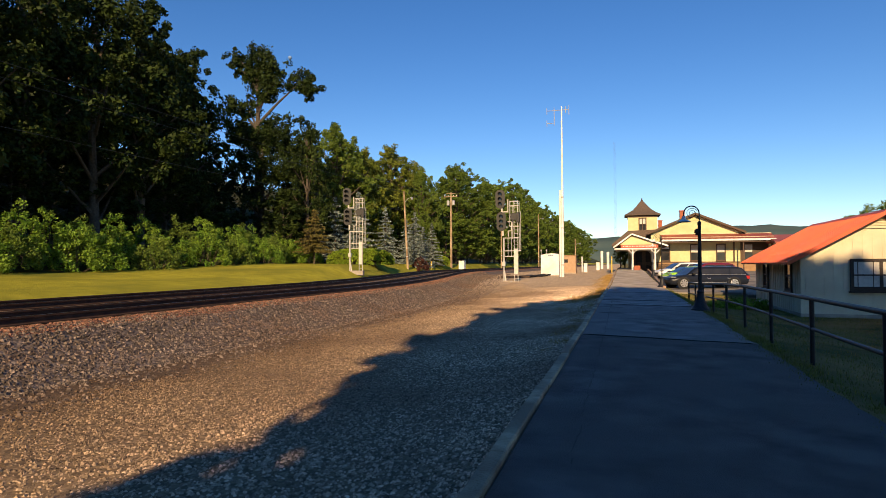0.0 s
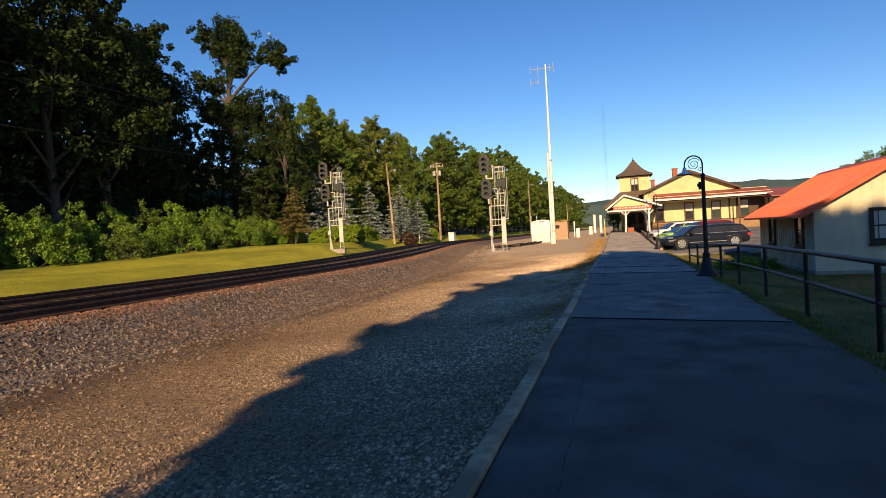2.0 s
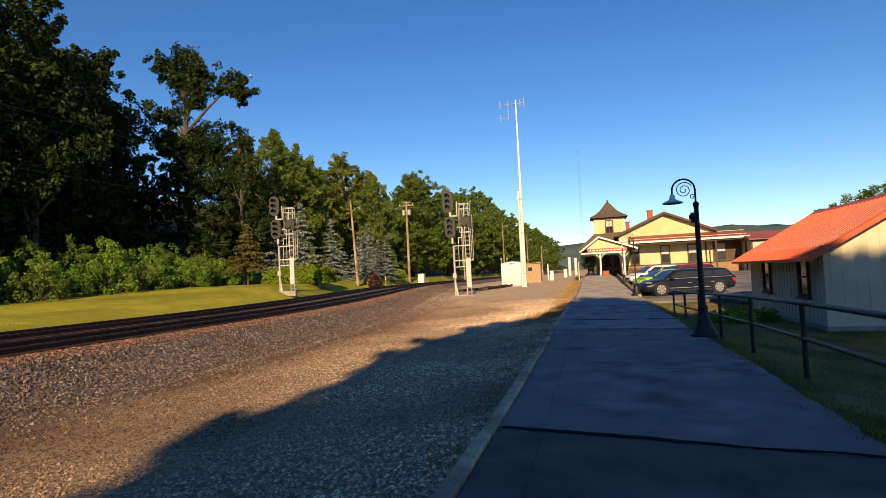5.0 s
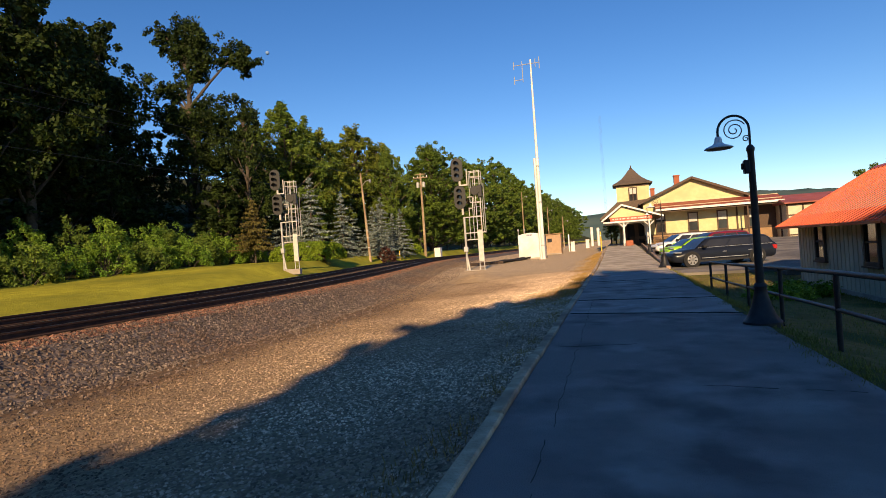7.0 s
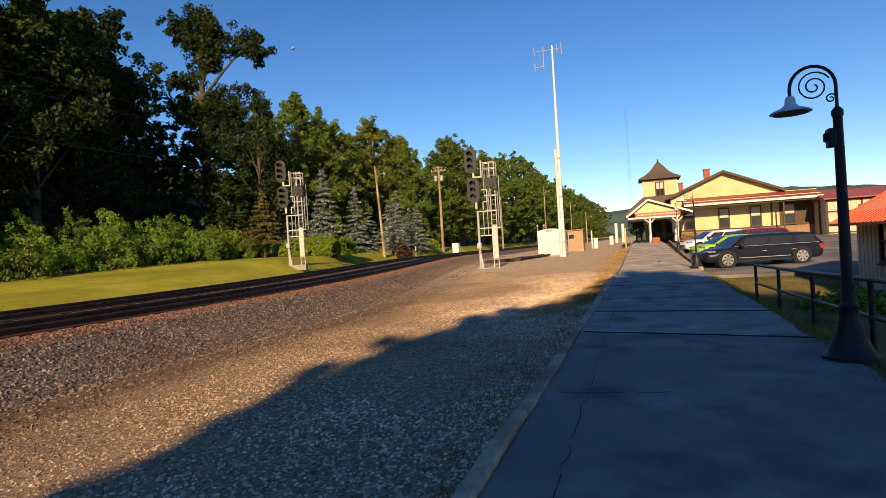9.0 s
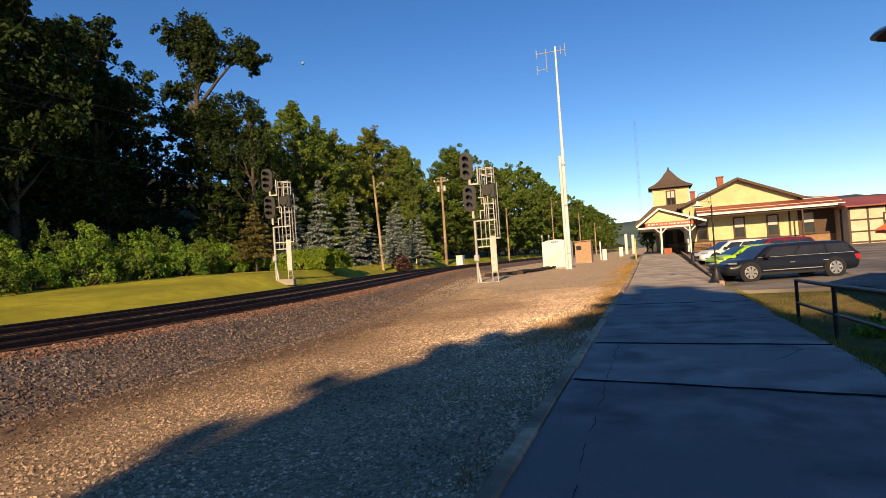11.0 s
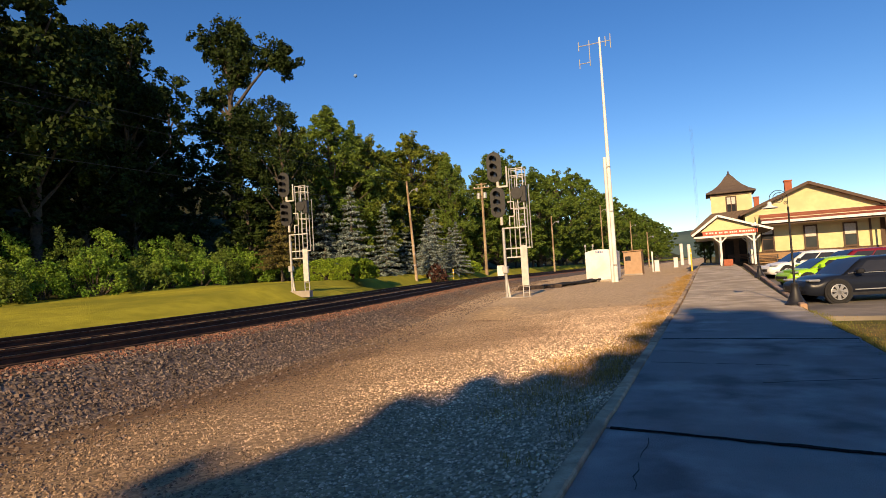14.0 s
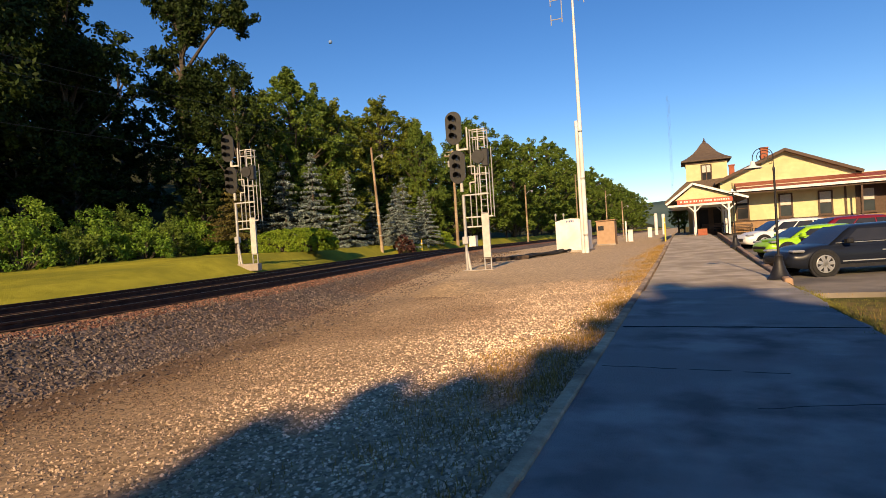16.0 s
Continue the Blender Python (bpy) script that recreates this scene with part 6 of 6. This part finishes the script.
# ---- loose stones, weeds ----
def stones(name, count, place, size, material, seed, label):
    """Small angular stones, joined, each turned and squashed in its own way."""
    rng = np.random.default_rng(seed)
    tmpl = np.array([(1, 0, -0.3), (0.2, 0.95, -0.35), (-0.9, 0.5, -0.3), (-0.7, -0.75, -0.35), (0.4, -0.9, -0.3), (0.25, 0.3, 0.55), (-0.35, -0.1, 0.6)])
    fc = [(0, 1, 5), (1, 2, 6, 5), (2, 3, 6), (3, 4, 5, 6), (4, 0, 5)]
    verts = np.empty((count, 7, 3))
    for i in range(count):
        x, y = place(rng)
        s = size * rng.uniform(0.55, 1.35)
        a = rng.uniform(0, 6.283)
        c, q = math.cos(a), math.sin(a)
        t = tmpl * (s * rng.uniform(0.75, 1.2), s * rng.uniform(0.6, 1.0), s * rng.uniform(0.5, 1.0))
        verts[i, :, 0] = x + t[:, 0] * c - t[:, 1] * q
        verts[i, :, 1] = y + t[:, 0] * q + t[:, 1] * c
        verts[i, :, 2] = ground_z(x, y) + t[:, 2] + s * 0.10 + t[:, 0] * rng.uniform(-0.4, 0.4)
    faces = [tuple(7 * i + j for j in f) for i in range(count) for f in fc]
    ob = raw(name, verts.reshape(-1, 3).tolist(), faces, material)
    return tagged(ob, label, "stones", kind="stuff")


def near_yard(rng):
    y = 5.0 + 38 * rng.random() ** 1.35
    return KERB_X - 0.1 - 6.4 * rng.random() ** 1.25, y


def far_yard(rng):
    y = 6.0 + 38 * rng.random()
    return KERB_X - 0.1 - (near_rail(y) + 2.6 - KERB_X) * -rng.random(), y


def slope(rng):
    y = 3 + 73 * rng.random() ** 1.25
    return near_rail(y) + 0.75 + (2.3 * rng.random() if rng.random() < 0.82 else 2.2 + 1.7 * rng.random() ** 2), y


def shoulder(rng):
    y = 6 + 70 * rng.random() ** 1.2
    return near_rail(y) + 0.1 + 1.0 * rng.random(), y


stones("gravel_stones", 125000, near_yard, 0.021, STONE, 51, "loose grey-brown gravel stones of the yard")
stones("gravel_stones", 12000, far_yard, 0.026, STONE, 52, "loose grey-brown gravel stones of the yard")
stones("ballast_stones", 44000, slope, 0.042, BSTONE, 53, "loose angular ballast stones beside the track")
stones("rusty_stones", 9000, shoulder, 0.045, RUSTSTONE, 54, "rust-stained ballast at the sleepers' ends")


def tufts(name, spots, blades, h, material, seed, label):
    rng = np.random.default_rng(seed)
    v, f = [], []
    for x, y, r in spots:
        z = ground_z(x, y)
        for _ in range(blades):
            px, py = x + rng.normal() * r, y + rng.normal() * r
            a, hh = rng.uniform(0, 6.283), h * rng.uniform(0.5, 1.2)
            dx, dy, w = math.cos(a) * hh * 0.45, math.sin(a) * hh * 0.45, 0.006
            k = len(v)
            v += [(px - w * math.sin(a), py + w * math.cos(a), z - 0.01), (px + w * math.sin(a), py - w * math.cos(a), z - 0.01), (px + dx * 0.5, py + dy * 0.5, z + hh * 0.75), (px + dx, py + dy, z + hh)]
            f += [(k, k + 1, k + 2), (k, k + 2, k + 3)]
    return tagged(raw(name, v, f, material), label, "grass", kind="stuff")


rs = random.Random(5)
spots = [(KERB_X - rs.uniform(0.12, 0.5), rs.uniform(14, 38), 0.12) for _ in range(90)]
spots += [(rs.gauss(-3.9, 0.5), rs.uniform(24, 34), 0.14) for _ in range(26)]
spots += [(KERB_X - 0.16 - abs(rs.gauss(0, 0.42)), rs.uniform(29, 66), 0.17) for _ in range(420)]
spots += [(rs.gauss(-3.7, 0.35), rs.gauss(31.0, 1.6), 0.16) for _ in range(60)]
tufts("weeds", spots, 24, 0.062, WEED, 61, "dry yellow weeds along the kerb")
tufts("platform_grass", [(rs.uniform(0.42, 0.75), rs.uniform(6, 39.0), 0.10) for _ in range(420)] + [(rs.uniform(0.2, 0.45), rs.uniform(10, 38.6), 0.07) for _ in range(110)], 22, 0.045, GREENBLADE, 62, "dry grass along the platform's edge")
tufts("yard_grass", [(rs.uniform(0.5, 6.0), rs.uniform(9, 39.0), 0.28) for _ in range(200)], 22, 0.045, WEED, 63, "short dry grass before the cottage")
tufts("yard_grass", [(rs.uniform(0.6, 6.5), rs.uniform(9, 39.0), 0.30) for _ in range(900)], 24, 0.05, GREENBLADE, 64, "short green grass before the cottage")


# ---- far distance ----
def ridge(name, y, x0, x1, h, seed, label):
    g, n = [], 120
    f = []
    for i in range(n + 1):
        x = x0 + (x1 - x0) * i / n
        z = h * (0.80 + 0.30 * noise.noise(Vector((x * 0.0035, seed, 0))) + 0.05 * noise.noise(Vector((x * 0.05, seed, 1))))
        g += [(x, y - 260, -12), (x, y - 90, z * 0.72), (x, y, z), (x, y + 300, -12)]
        if i:
            k = 4 * i
            f += [(k - 4 + a, k + a, k + a + 1, k - 3 + a) for a in range(3)]
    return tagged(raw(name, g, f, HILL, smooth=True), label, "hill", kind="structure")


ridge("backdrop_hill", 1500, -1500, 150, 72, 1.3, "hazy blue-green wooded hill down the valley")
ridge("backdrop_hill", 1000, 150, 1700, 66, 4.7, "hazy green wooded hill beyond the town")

tower = thing("lattice_tower", (-8.3, 520, 0), "very distant thin steel lattice radio tower", "tower")
for sx, sy in ((-1, -1), (1, -1), (0, 1)):
    Geo().tube([(sx * 0.9, sy * 0.8, -2), (sx * 0.9, sy * 0.8, 106)], 0.045, 4).out("leg", DARKSTEEL, tower)
g = Geo()
for k in range(52):
    z = 2.0 * k
    for a, b in (((-0.9, -0.8), (0.9, -0.8)), ((0.9, -0.8), (0, 0.8)), ((0, 0.8), (-0.9, -0.8))):
        g.bar((*a, z), (*b, z + 2.0), 0.022, 0.022)
g.out("bracing", DARKSTEEL, tower)

moon = thing("moon", tuple(Vector((-0.50644, 0.79623, 0.33097)) * 4000), "pale daytime moon in the blue sky", "moon", kind="structure")
g = Geo()
g.lathe([(12 * math.sin(math.pi * k / 16), -12 * math.cos(math.pi * k / 16)) for k in range(1, 16)], 24)
g.out("disc", MOON, moon, smooth=True)
